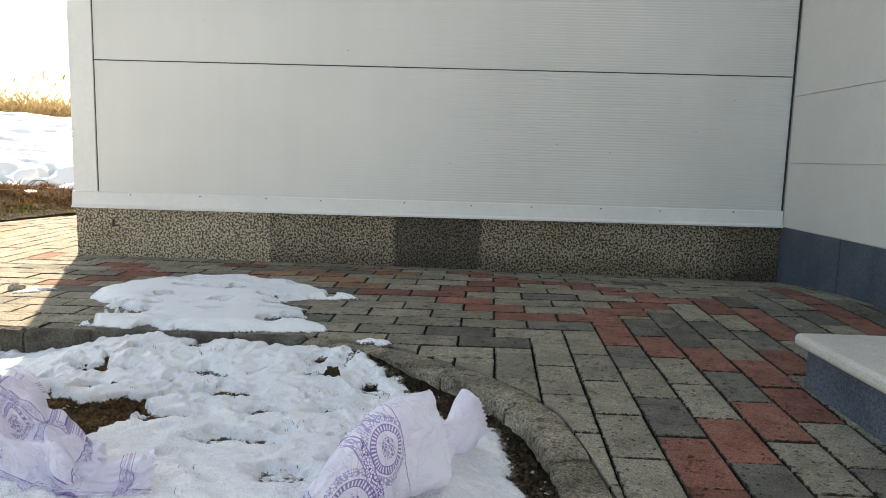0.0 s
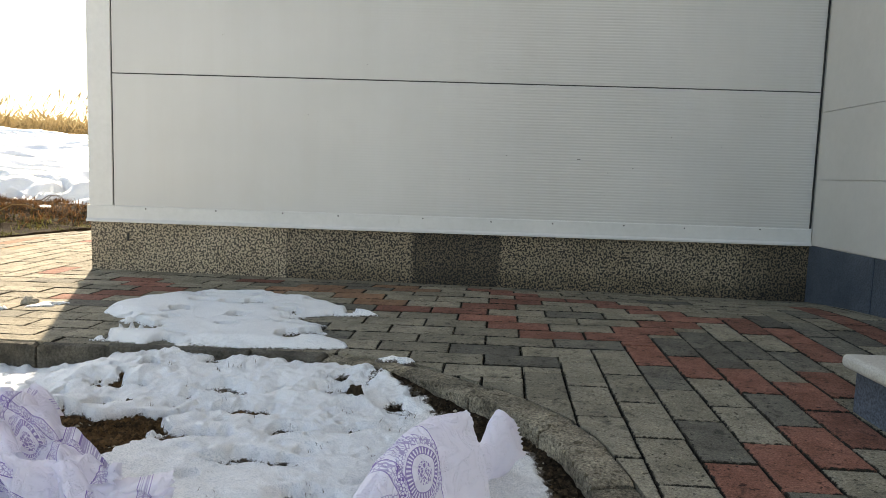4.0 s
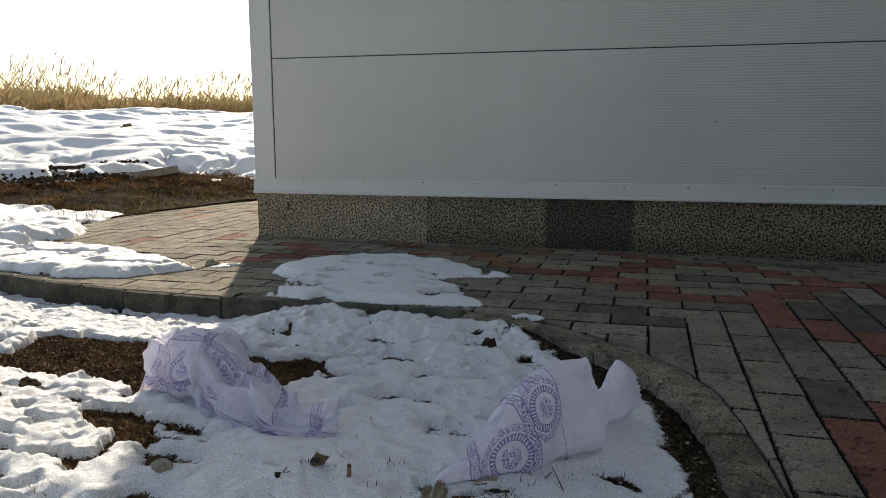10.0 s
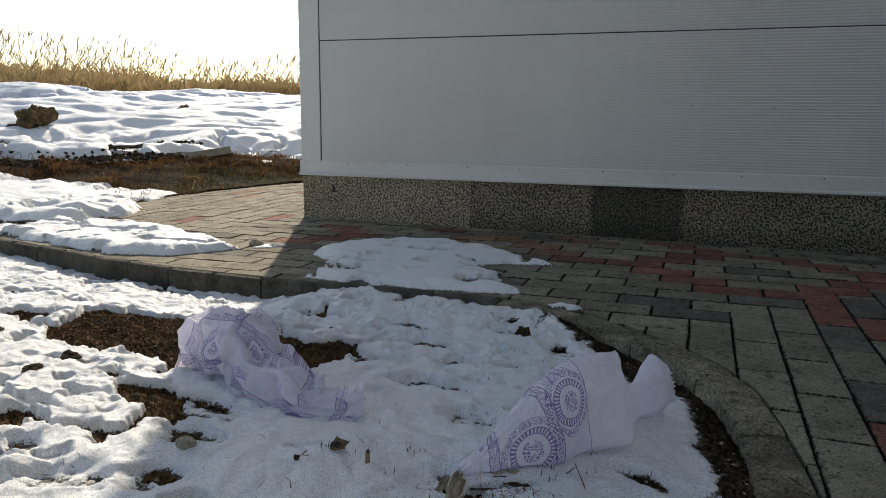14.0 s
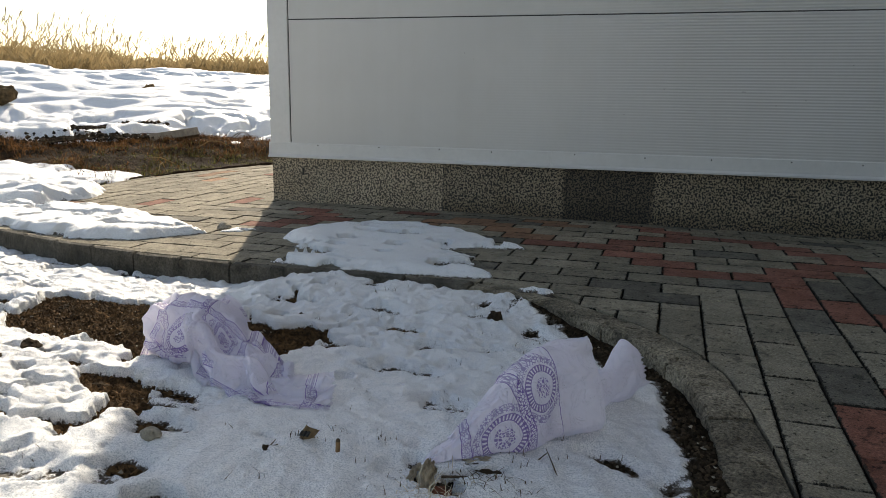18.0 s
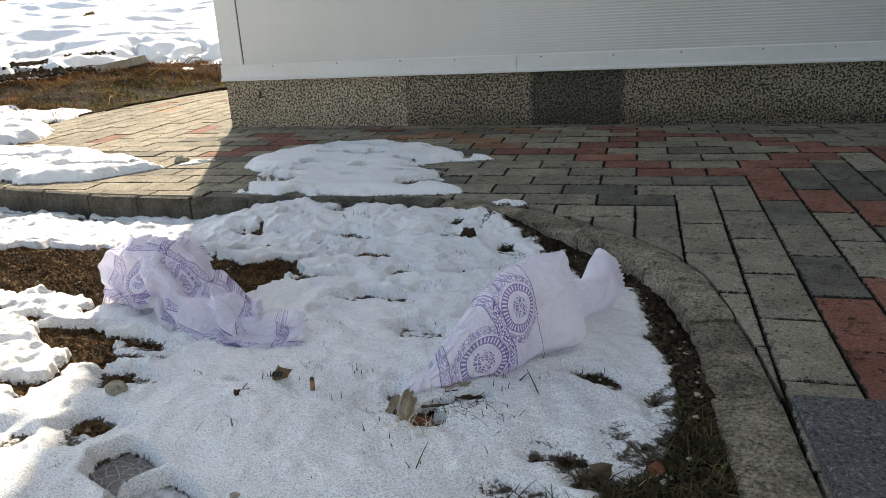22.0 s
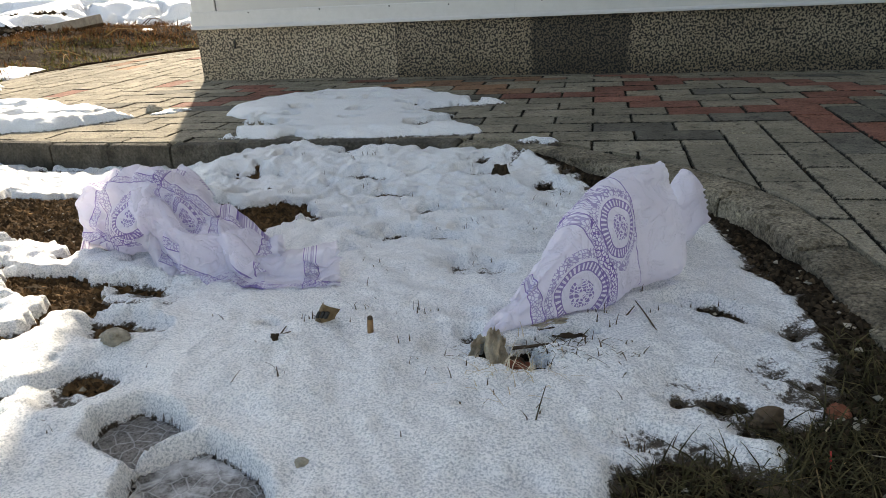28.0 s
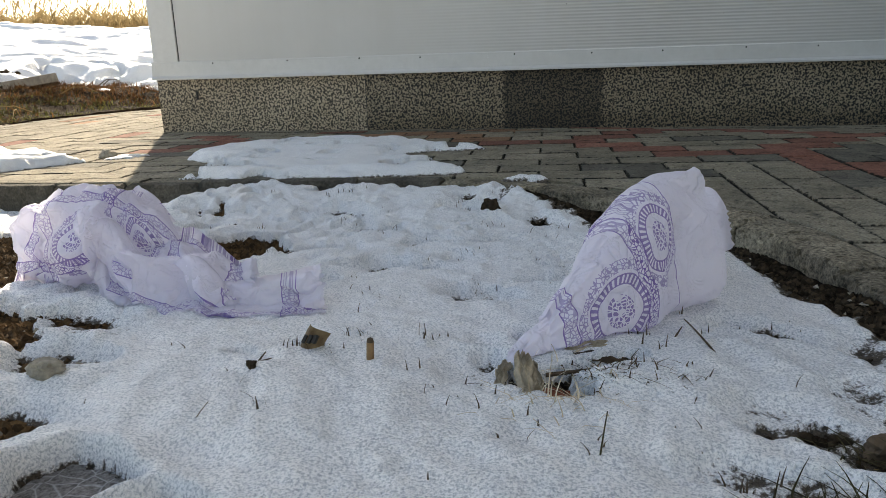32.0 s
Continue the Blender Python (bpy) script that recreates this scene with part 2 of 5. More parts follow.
def plinth_material(name, pale, dark, stain=None):
    """Pebble-dash: pale ground with close dark worm-like flecks, grime from the pavement up, and a damp stain."""
    m, nt, bsdf, pos = material(name)
    fleck = tex(nt, 128, 2, 0.5, pos, distort=0.6)
    col = ramp(nt, fleck, [(0.47, dark), (0.53, pale)])
    broad = tex(nt, 3.2, 5, 0.65, pos)
    col = mix(nt, 1.0, col, ramp(nt, broad, [(0.3, (0.78, 0.75, 0.7)), (0.66, (1.05, 1.04, 1.02))]), "MULTIPLY")
    if stain:
        sep = nt.nodes.new("ShaderNodeSeparateXYZ")
        nt.links.new(pos, sep.inputs[0])
        wob = calc(nt, "MULTIPLY", calc(nt, "SUBTRACT", tex(nt, 28, 4, 0.6, pos), 0.5), 0.05)
        x = calc(nt, "ADD", sep.outputs[0], wob)
        inside = calc(nt, "MULTIPLY", calc(nt, "SMOOTH_MIN", calc(nt, "SUBTRACT", x, stain[0]), calc(nt, "SUBTRACT", stain[1], x)), 60.0, True)
        col = mix(nt, 1.0, col, ramp(nt, inside, [(0.0, (1, 1, 1)), (1.0, (0.36, 0.35, 0.34))]), "MULTIPLY")
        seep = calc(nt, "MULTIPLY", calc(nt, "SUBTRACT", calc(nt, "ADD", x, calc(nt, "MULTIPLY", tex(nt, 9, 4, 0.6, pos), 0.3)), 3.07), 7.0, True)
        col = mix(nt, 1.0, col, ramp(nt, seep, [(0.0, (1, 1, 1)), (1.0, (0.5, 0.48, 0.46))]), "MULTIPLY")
        foot = calc(nt, "MULTIPLY", calc(nt, "SUBTRACT", calc(nt, "MULTIPLY", tex(nt, 7, 5, 0.7, pos), 0.16), calc(nt, "SUBTRACT", sep.outputs[2], 0.0)), 14.0, True)
        col = mix(nt, 1.0, col, ramp(nt, foot, [(0.0, (1, 1, 1)), (1.0, (0.66, 0.63, 0.58))]), "MULTIPLY")
    nt.links.new(col, bsdf.inputs["Base Color"])
    bsdf.inputs["Roughness"].default_value = 0.75
    nt.links.new(bump(nt, fleck, 0.7, 0.004), bsdf.inputs["Normal"])
    return m


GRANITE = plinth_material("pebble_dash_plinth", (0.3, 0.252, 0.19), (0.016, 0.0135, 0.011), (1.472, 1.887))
GRANITE_PALE = plinth_material("pale_pebble_dash_plinth", (0.44, 0.375, 0.288), (0.05, 0.043, 0.034))


def bag_material(name, rosettes, bands, see_through=0.05, hems=()):
    """Milky thin plastic with a violet print of round rosettes and ornamental bands, placed along the sheet."""
    m, nt, bsdf, pos = material(name)
    uv = nt.nodes.new("ShaderNodeUVMap")
    sep = nt.nodes.new("ShaderNodeSeparateXYZ")
    nt.links.new(uv.outputs[0], sep.inputs[0])
    u, v = sep.outputs[0], sep.outputs[1]

    def within(value, lo, hi):
        return calc(nt, "MULTIPLY", calc(nt, "GREATER_THAN", value, lo), calc(nt, "LESS_THAN", value, hi))

    def cells(scale):
        n = nt.nodes.new("ShaderNodeTexVoronoi")
        n.feature = "DISTANCE_TO_EDGE"
        n.inputs["Scale"].default_value = scale
        nt.links.new(uv.outputs[0], n.inputs["Vector"])
        return n.outputs[0]

    seed_cells, curl = cells(230), cells(250)
    lace = calc(nt, "LESS_THAN", curl, 0.1)
    total = calc(nt, "MULTIPLY", 0.0, 0.0)
    for at_u, at_v, size in rosettes:
        cu, cv = calc(nt, "SUBTRACT", u, at_u), calc(nt, "SUBTRACT", v, at_v)
        r = calc(nt, "DIVIDE", calc(nt, "SQRT", calc(nt, "ADD", calc(nt, "MULTIPLY", cu, cu), calc(nt, "MULTIPLY", cv, cv))), size)
        teeth = calc(nt, "GREATER_THAN", calc(nt, "SINE", calc(nt, "MULTIPLY", calc(nt, "ARCTAN2", cv, cu), 34.0)), -0.15)
        total = calc(nt, "ADD", total, calc(nt, "MULTIPLY", calc(nt, "LESS_THAN", r, 0.45), calc(nt, "GREATER_THAN", seed_cells, 0.11)))
        total = calc(nt, "ADD", total, calc(nt, "MULTIPLY", within(r, 0.74, 0.98), teeth))
        total = calc(nt, "ADD", total, calc(nt, "ADD", within(r, 0.71, 0.75), within(r, 0.97, 1.01)))
        total = calc(nt, "ADD", total, calc(nt, "MULTIPLY", calc(nt, "MULTIPLY", within(r, 1.1, 1.42), lace), 0.8))
    for along, at, wide in [(u, *b) for b in bands] + [(v, *b) for b in hems]:
        d = calc(nt, "ABSOLUTE", calc(nt, "SUBTRACT", along, at))
        total = calc(nt, "ADD", total, within(d, wide - 0.0013, wide))
        total = calc(nt, "ADD", total, calc(nt, "MULTIPLY", calc(nt, "MULTIPLY", calc(nt, "LESS_THAN", d, wide), lace), 0.7))
    total = calc(nt, "MULTIPLY", total, 0.85, True)
    col = mix(nt, total, (0.91, 0.89, 0.98), (0.24, 0.165, 0.46))
    fold = tex(nt, 14, 4, 0.55, pos, distort=0.5)
    crease = calc(nt, "ABSOLUTE", calc(nt, "SUBTRACT", tex(nt, 32, 3, 0.5, pos, distort=0.8), 0.5))
    b = bump(nt, fold, 0.35, 0.01)
    b = bump(nt, ramp(nt, crease, [(0.0, (0, 0, 0)), (0.06, (1, 1, 1))]), 0.5, 0.004, b)
    nt.links.new(b, bsdf.inputs["Normal"])
    nt.links.new(col, bsdf.inputs["Base Color"])
    bsdf.inputs["Roughness"].default_value = 0.38
    thin = nt.nodes.new("ShaderNodeBsdfTranslucent")
    nt.links.new(col, thin.inputs[0])
    nt.links.new(b, thin.inputs["Normal"])
    clear = nt.nodes.new("ShaderNodeBsdfTransparent")
    first, second = nt.nodes.new("ShaderNodeMixShader"), nt.nodes.new("ShaderNodeMixShader")
    first.inputs[0].default_value, second.inputs[0].default_value = 0.45, see_through
    nt.links.new(bsdf.outputs[0], first.inputs[1])
    nt.links.new(thin.outputs[0], first.inputs[2])
    nt.links.new(first.outputs[0], second.inputs[1])
    nt.links.new(clear.outputs[0], second.inputs[2])
    nt.links.new(second.outputs[0], nt.nodes["Material Output"].inputs[0])
    return m


BAG_PRINT = bag_material("printed_bag_film", ((0.085, -0.012, 0.036), (0.165, 0.026, 0.033)), ((0.026, 0.008), (0.125, 0.009), (0.212, 0.009)))
BAG_LACE = bag_material("bordered_bag_film", ((0.17, -0.015, 0.028), (0.27, 0.01, 0.026)), ((0.02, 0.009), (0.115, 0.009), (0.22, 0.01), (0.33, 0.01), (0.42, 0.01)), 0.14, ((-0.042, 0.007), (0.045, 0.007)))
BAG_BORDER = bag_material("border_bag_film", (), ((0.02, 0.009), (0.1, 0.008)), 0.1, ((-0.044, 0.007), (0.045, 0.007)))
BAG_EDGED = bag_material("edged_bag_film", (), ((0.34, 0.01),), 0.3, ((-0.03, 0.0065),))
BAG_PLAIN = bag_material("plain_bag_film", (), (), 0.13)


def panel_material():
    """White coated sheet with fine pressed ribs, faint grime and rain streaks."""
    m, nt, bsdf, pos = material("white_coated_panel")
    sep = nt.nodes.new("ShaderNodeSeparateXYZ")
    nt.links.new(pos, sep.inputs[0])
    broad = tex(nt, 1.3, 5, 0.6, pos)
    col = ramp(nt, broad, [(0.3, (0.47, 0.47, 0.462)), (0.7, (0.53, 0.53, 0.525))])
    stretch = nt.nodes.new("ShaderNodeMapping")
    stretch.inputs["Scale"].default_value = (14, 14, 0.8)
    nt.links.new(pos, stretch.inputs[0])
    streak = tex(nt, 1.0, 5, 0.6, stretch.outputs[0])
    col = mix(nt, 1.0, col, ramp(nt, streak, [(0.3, (0.975, 0.972, 0.965)), (0.62, (1, 1, 1))]), "MULTIPLY")
    spot = tex(nt, 38, 2, 0.5, pos)
    col = mix(nt, 1.0, col, ramp(nt, spot, [(0.16, (0.75, 0.72, 0.66)), (0.24, (1, 1, 1))]), "MULTIPLY")
    nt.links.new(col, bsdf.inputs["Base Color"])
    bsdf.inputs["Roughness"].default_value = 0.42
    ribs = calc(nt, "SINE", calc(nt, "MULTIPLY", sep.outputs[2], 2 * math.pi / 0.0125))
    where = ramp(nt, tex(nt, 0.9, 3, 0.5, pos), [(0.36, (0.35,) * 3), (0.6, (1, 1, 1))])
    side = calc(nt, "MULTIPLY", calc(nt, "SUBTRACT", sep.outputs[0], 0.9), 0.9, True)
    b = bump(nt, calc(nt, "MULTIPLY", ribs, calc(nt, "MULTIPLY", where, side)), 0.45, 0.0013)
    nt.links.new(bump(nt, broad, 0.25, 0.02, b), bsdf.inputs["Normal"])
    return m


PANEL = panel_material()
PANEL_SMOOTH = surface("warm_white_sheet", (0.45, 0.44, 0.42), (0.51, 0.5, 0.48), 1.6, 0.45, 30, 0.04, 0.08, 0.002)


# ---- building helpers ----
def mesh_of(name, bm, mat):
    me = bpy.data.meshes.new(name)
    bm.to_mesh(me)
    bm.free()
    me.materials.append(mat)
    return me


def part(name, bm, mat, parent=None, label="", smooth=False):
    """Links a bmesh as one mesh object under a thing or a part."""
    me = mesh_of(name, bm, mat)
    if smooth:
        me.shade_smooth()
    ob = new(name, me)
    if parent is not None:
        ob.parent = parent
    if label:
        ob["label"] = label
    return ob


def thing(name, label, category, kind="", group="", at=(0, 0, 0)):
    ob = tagged(new(name), label, category, group, kind)
    ob.location = at
    return ob


def box(x0, x1, y0, y1, z0, z1, bevel=0.0, segments=2):
    bm = bmesh.new()
    bmesh.ops.create_cube(bm, size=1.0)
    for v in bm.verts:
        v.co = Vector((x0 + (v.co.x + 0.5) * (x1 - x0), y0 + (v.co.y + 0.5) * (y1 - y0), z0 + (v.co.z + 0.5) * (z1 - z0)))
    if bevel:
        bmesh.ops.bevel(bm, geom=list(bm.edges), offset=bevel, segments=segments, affect="EDGES", profile=0.5)
    return bm


def raw_mesh(name, verts, faces, mat, smooth=True):
    me = bpy.data.meshes.new(name)
    me.from_pydata(verts, [], faces)
    me.materials.append(mat)
    if smooth:
        me.shade_smooth()
    return me


def hash2(ix, iy, seed):
    n = np.sin(ix * 127.1 + iy * 311.7 + seed * 74.7) * 43758.5453
    return n - np.floor(n)


def value_noise(x, y, seed=0):
    ix, iy = np.floor(x), np.floor(y)
    fx, fy = x - ix, y - iy
    fx, fy = fx * fx * (3 - 2 * fx), fy * fy * (3 - 2 * fy)
    a, b = hash2(ix, iy, seed), hash2(ix + 1, iy, seed)
    c, d = hash2(ix, iy + 1, seed), hash2(ix + 1, iy + 1, seed)
    return (a * (1 - fx) + b * fx) * (1 - fy) + (c * (1 - fx) + d * fx) * fy


def fbm(x, y, seed=0, octaves=4):
    x, y = np.asarray(x, float), np.asarray(y, float)
    total, amp = 0.0, 0.5
    for k in range(octaves):
        total = total + amp * (value_noise(x, y, seed + 7 * k) - 0.5)
        x, y, amp = x * 2.03 + 1.7, y * 2.03 - 3.1, amp * 0.5
    return total


def smooth_step(a, b, x):
    t = np.clip((x - a) / (b - a), 0, 1)
    return t * t * (3 - 2 * t)


def poly_distance(x, y, pts):
    """Signed distance to a polygon, positive inside."""
    x, y = np.asarray(x, float), np.asarray(y, float)
    best, inside = np.full(x.shape, 1e9), np.zeros(x.shape, bool)
    for (ax, ay), (bx, by) in zip(pts, pts[1:] + pts[:1]):
        dx, dy = bx - ax, by - ay
        t = np.clip(((x - ax) * dx + (y - ay) * dy) / (dx * dx + dy * dy), 0, 1)
        best = np.minimum(best, np.hypot(x - ax - t * dx, y - ay - t * dy))
        with np.errstate(divide="ignore", invalid="ignore"):
            cross = (ay > y) != (by > y)
            inside ^= cross & (x < ax + (y - ay) * dx / (dy if dy else 1e-9))
    return np.where(inside, best, -best)


def sheet(xs, ys, z, keep=None):
    """Vertices and faces of a height field; keep: a mask of the vertices worth having."""
    nx, ny = len(xs), len(ys)
    gx, gy = np.meshgrid(xs, ys)
    idx = np.arange(nx * ny).reshape(ny, nx)
    quads = np.stack([idx[:-1, :-1], idx[:-1, 1:], idx[1:, 1:], idx[1:, :-1]], -1).reshape(-1, 4)
    verts = np.stack([gx, gy, z], -1).reshape(-1, 3)
    if keep is not None:
        quads = quads[keep.reshape(-1)[quads].any(1)]
        used, inverse = np.unique(quads, return_inverse=True)
        verts, quads = verts[used], inverse.reshape(-1, 4)
    return verts.tolist(), quads.tolist()


# ---- plan ----
WALL_X = 3.25                       # the inner corner of the two walls


def pave_z(x, y):
    """Top of the paving, which falls a little away from the house and along its foot."""
    return 0.0109 * x + 0.0194 * np.minimum(y, 1.0) - 0.021 * np.maximum(0, x) * np.clip(1 + y / np.interp(x, [1.7, 2.5], [0.45, 0.8]), 0, 1) ** 1.5


# kerb: garden-side top edge and paving-side top edge
KERB_OUT = [(-1.14, -0.78), (-1.0, -0.972), (-0.593, -1.076), (-0.197, -1.191), (0.214, -1.258), (0.564, -1.285), (0.79, -1.3), (1.13, -1.315), (1.36, -1.335), (1.5, -1.385),
            (1.6, -1.462), (1.695, -1.55), (1.8, -1.66), (1.87, -1.77), (1.914, -1.87), (1.938, -2.0), (1.945, -2.13), (1.944, -2.25), (1.944, -2.34), (1.96, -2.9), (1.96, -4.2)]
KERB_IN = [(-1.12, -0.765), (-0.985, -0.95), (-0.588, -1.056), (-0.19, -1.17), (0.217, -1.238), (0.566, -1.265), (0.79, -1.278), (1.13, -1.285), (1.375, -1.29), (1.535, -1.325),
           (1.65, -1.4), (1.755, -1.495), (1.865, -1.61), (1.948, -1.725), (1.993, -1.835), (2.016, -1.99), (2.03, -2.12), (2.036, -2.25), (2.036, -2.34), (2.04, -2.9), (2.04, -4.2)]
PATH_EDGE = [(-0.03, 4.35), (-0.45, 3.2), (-0.97, 1.77), (-1.168, 1.026), (-1.283, 0.526), (-1.248, 0.0), (-1.2, -0.3), (-1.16, -0.6)]
PAVED = KERB_IN + [(WALL_X, -4.2), (WALL_X, -0.006), (-0.006, -0.006), (-0.006, 4.35)] + PATH_EDGE


def back(x, y):
    """Distance behind the path towards the reed field."""
    return -0.64 * x + 0.77 * y


def bed_z(x, y):
    """The lie of the soil, as if the paving were not there."""
    s = back(x, y) + 0.25 * fbm(x * 0.5, y * 0.5, 31, 3)
    z = np.interp(s, [-9, 0.9, 1.3, 2.1, 2.8, 4.2, 6.0, 8.0, 11.0, 16.0, 60.0], [-0.07, -0.07, -0.03, 0.06, 0.15, 0.36, 0.6, 0.8, 0.94, 1.05, 1.2])
    z = z + (0.16 * fbm(x * 2.0, y * 2.0, 3, 4) + 0.22 * fbm(x * 0.9, y * 0.9, 4, 2)) * smooth_step(0.9, 2.8, s) + 0.014 * fbm(x * 9, y * 9, 5, 3)
    z = z + 0.012 * fbm(x * 30, y * 30, 8, 3) + 0.07 * fbm(x * 7, y * 7, 9, 3) * smooth_step(1.2, 1.6, s) - 0.05 * smooth_step(2.6, 3.4, s)
    z = z + 0.03 * smooth_step(-1.9, -2.4, y) * smooth_step(0.9, 0.3, s)
    z = z - 0.035 * smooth_step(0.95, 0.5, x) * smooth_step(-1.75, -1.45, y) * smooth_step(1.0, 0.5, s)
    z = z + 0.03 * smooth_step(0.55, 0.88, x) * smooth_step(1.75, 1.5, x) * smooth_step(-1.62, -1.42, y) * smooth_step(1.0, 0.5, s)
    d = poly_distance(x, y, PAVED)
    near = smooth_step(-0.7, -0.05, d) * smooth_step(0.9, 1.3, s)
    z = z * (1 - near) + near * (pave_z(x, y) + 0.01 + 0.03 * fbm(x * 9, y * 9, 12, 3))
    z = z + 0.024 * smooth_step(-0.18, -0.07, d) * smooth_step(1.35, 1.6, x)
    close = smooth_step(-0.3, -0.14, d) * smooth_step(1.3, 1.55, x) * smooth_step(1.0, 0.5, s)
    return z * (1 - close) + close * np.minimum(z, pave_z(x, y) - 0.009 + 0.012 * fbm(x * 20, y * 20, 14, 3))


def soil_z(x, y):
    z = bed_z(x, y)
    return np.where(poly_distance(x, y, PAVED) > np.where(y > -0.3, -0.005, np.where(x > 1.5, -0.055, -0.05)), np.minimum(z, -0.14), z)


def axis(*spans):
    out = []
    for a, b, n in spans:
        out += list(np.linspace(a, b, n, endpoint=False))
    return np.array(out + [spans[-1][1]])


GX = axis((-90, -20, 24), (-20, -6, 70), (-6, -1.6, 90), (-1.6, 2.15, 250), (2.15, 6, 14), (6, 90, 18))
GY = axis((-60, -6, 16), (-6, -3.4, 10), (-3.4, -1.1, 155), (-1.1, 3.2, 86), (3.2, 12, 90), (12, 30, 60), (30, 120, 20))
mx, my = np.meshgrid(GX, GY)
ground_h = soil_z(mx, my)
ground = tagged(new("ground", raw_mesh("ground", *sheet(GX, GY, ground_h), SOIL)), "dark brown bare soil under patchy old snow", "ground", kind="structure")

# ---- snow on the soil ----
# bare patches and dirty thin places: centre, half sizes, turn in degrees
BARE = [(-0.67, -1.6, 0.22, 0.05, -8), (-0.32, -1.66, 0.2, 0.045, -12), (-0.2, -1.48, 0.1, 0.03, 5), (-0.73, -1.39, 0.12, 0.03, 0), (0.12, -1.77, 0.1, 0.035, 5), (-0.03, -1.9, 0.1, 0.03, 0),
        (-1.1, -1.75, 0.25, 0.06, 10), (-0.7, -2.0, 0.16, 0.05, 5), (0.15, -2.2, 0.1, 0.03, 0), (1.563, -2.368, 0.022, 0.018, -40), (1.585, -2.335, 0.045, 0.012, 20), (1.53, -2.345, 0.016, 0.02, 0)]
BARE_SHAPES = [[(0.32, -1.94), (0.27, -1.84), (0.22, -1.66), (0.37, -1.62), (0.52, -1.61), (0.68, -1.72), (0.78, -1.73), (0.82, -1.66), (0.9, -1.72), (1.03, -1.69), (1.13, -1.67), (1.12, -1.8), (1.08, -1.92), (0.93, -1.95), (0.87, -1.97), (0.79, -2.03), (0.66, -1.97), (0.52, -1.97)],
               [(0.73, -2.13), (0.83, -2.12), (0.97, -2.17), (0.99, -2.27), (0.94, -2.31), (0.88, -2.24)],
               [(0.38, -2.36), (0.5, -2.34), (0.6, -2.32), (0.74, -2.34), (0.76, -2.4), (0.69, -2.43), (0.6, -2.44), (0.45, -2.42)],
               [(0.79, -2.37), (0.85, -2.345), (0.95, -2.335), (0.98, -2.38), (0.93, -2.4), (0.88, -2.39)]]
THIN = [(1.7, -2.495, 0.04, 0.015, -10), (1.76, -2.43, 0.04, 0.015, 0), (1.89, -2.27, 0.03, 0.05, 0), (1.07, -2.32, 0.05, 0.03, -20), (1.11, -2.46, 0.045, 0.03, 10), (0.99, -2.5, 0.055, 0.03, 20), (0.84, -2.44, 0.03, 0.02, 0), (0.81, -2.48, 0.03, 0.02, 0), (1.02, -2.21, 0.07, 0.05, -20), (0.87, -2.58, 0.05, 0.03, 30),
        (1.486, -2.07, 0.04, 0.03, 0), (1.24, -1.66, 0.07, 0.02, 0), (1.17, -1.81, 0.07, 0.025, 10), (1.39, -1.91, 0.06, 0.02, -10), (1.48, -1.61, 0.03, 0.02, 0), (1.6, -1.97, 0.05, 0.02, 20), (1.32, -1.91, 0.05, 0.018, 10),
        (1.785, -2.21, 0.05, 0.02, -20), (1.84, -2.4, 0.035, 0.06, 20), (1.36, -1.76, 0.05, 0.02, 5), (1.16, -1.54, 0.05, 0.02, -5), (1.67, -1.76, 0.07, 0.022, -35), (1.57, -2.25, 0.03, 0.012, 0),
        (1.44, -1.53, 0.04, 0.02, 0), (1.63, -1.9, 0.09, 0.015, -10), (1.52, -1.74, 0.05, 0.018, 10), (1.58, -1.6, 0.04, 0.02, -30)]
# the print of one shoe: heel and sole
HEEL = [(1.185, -2.542), (1.18, -2.516), (1.2, -2.493), (1.234, -2.501), (1.268, -2.526), (1.253, -2.547), (1.24, -2.57), (1.204, -2.553)]
SOLE = [(1.252, -2.58), (1.27, -2.563), (1.294, -2.543), (1.328, -2.557), (1.359, -2.581), (1.379, -2.606), (1.395, -2.65), (1.385, -2.7), (1.34, -2.71), (1.29, -2.66), (1.265, -2.615)]


def patch_depth(x, y, patches, wobble):
    """Positive inside one of the patches, 1 at its middle."""
    best = np.full(np.shape(x), -9.0)
    for cx, cy, rx, ry, turn in patches:
        c, s = math.cos(radians(turn)), math.sin(radians(turn))
        u, v = ((x - cx) * c + (y - cy) * s) / rx, (-(x - cx) * s + (y - cy) * c) / ry
        best = np.maximum(best, 1 - np.hypot(u, v))
    return best + wobble


GARDEN_SNOW = [(-6.7, -5.1), (-4.6, -5.7), (-2.2, -5.2), (-0.6, -5.75), (0.7, -5.3), (1.35, -4.4), (1.6, -2.75), (1.64, -2.6), (1.662, -2.535), (1.7, -2.508), (1.73, -2.5), (1.757, -2.51), (1.79, -2.512), (1.797, -2.478), (1.75, -2.437), (1.785, -2.442), (1.825, -2.452), (1.876, -2.385), (1.9, -2.3), (1.91, -2.2), (1.905, -2.12), (1.885, -2.04), (1.875, -1.9), (1.84, -1.81), (1.77, -1.755),
               (1.7, -1.655), (1.63, -1.55), (1.53, -1.4), (1.4, -1.34), (1.1, -1.29), (0.6, -1.25), (0.2, -1.22), (-0.2, -1.15), (-0.6, -1.04), (-1.0, -0.93), (-1.14, -0.75), (-1.15, -0.35),
               (-1.3, 0.05), (-1.6, 0.3), (-2.3, 0.5), (-3.2, 0.1), (-6.8, -2.2)]


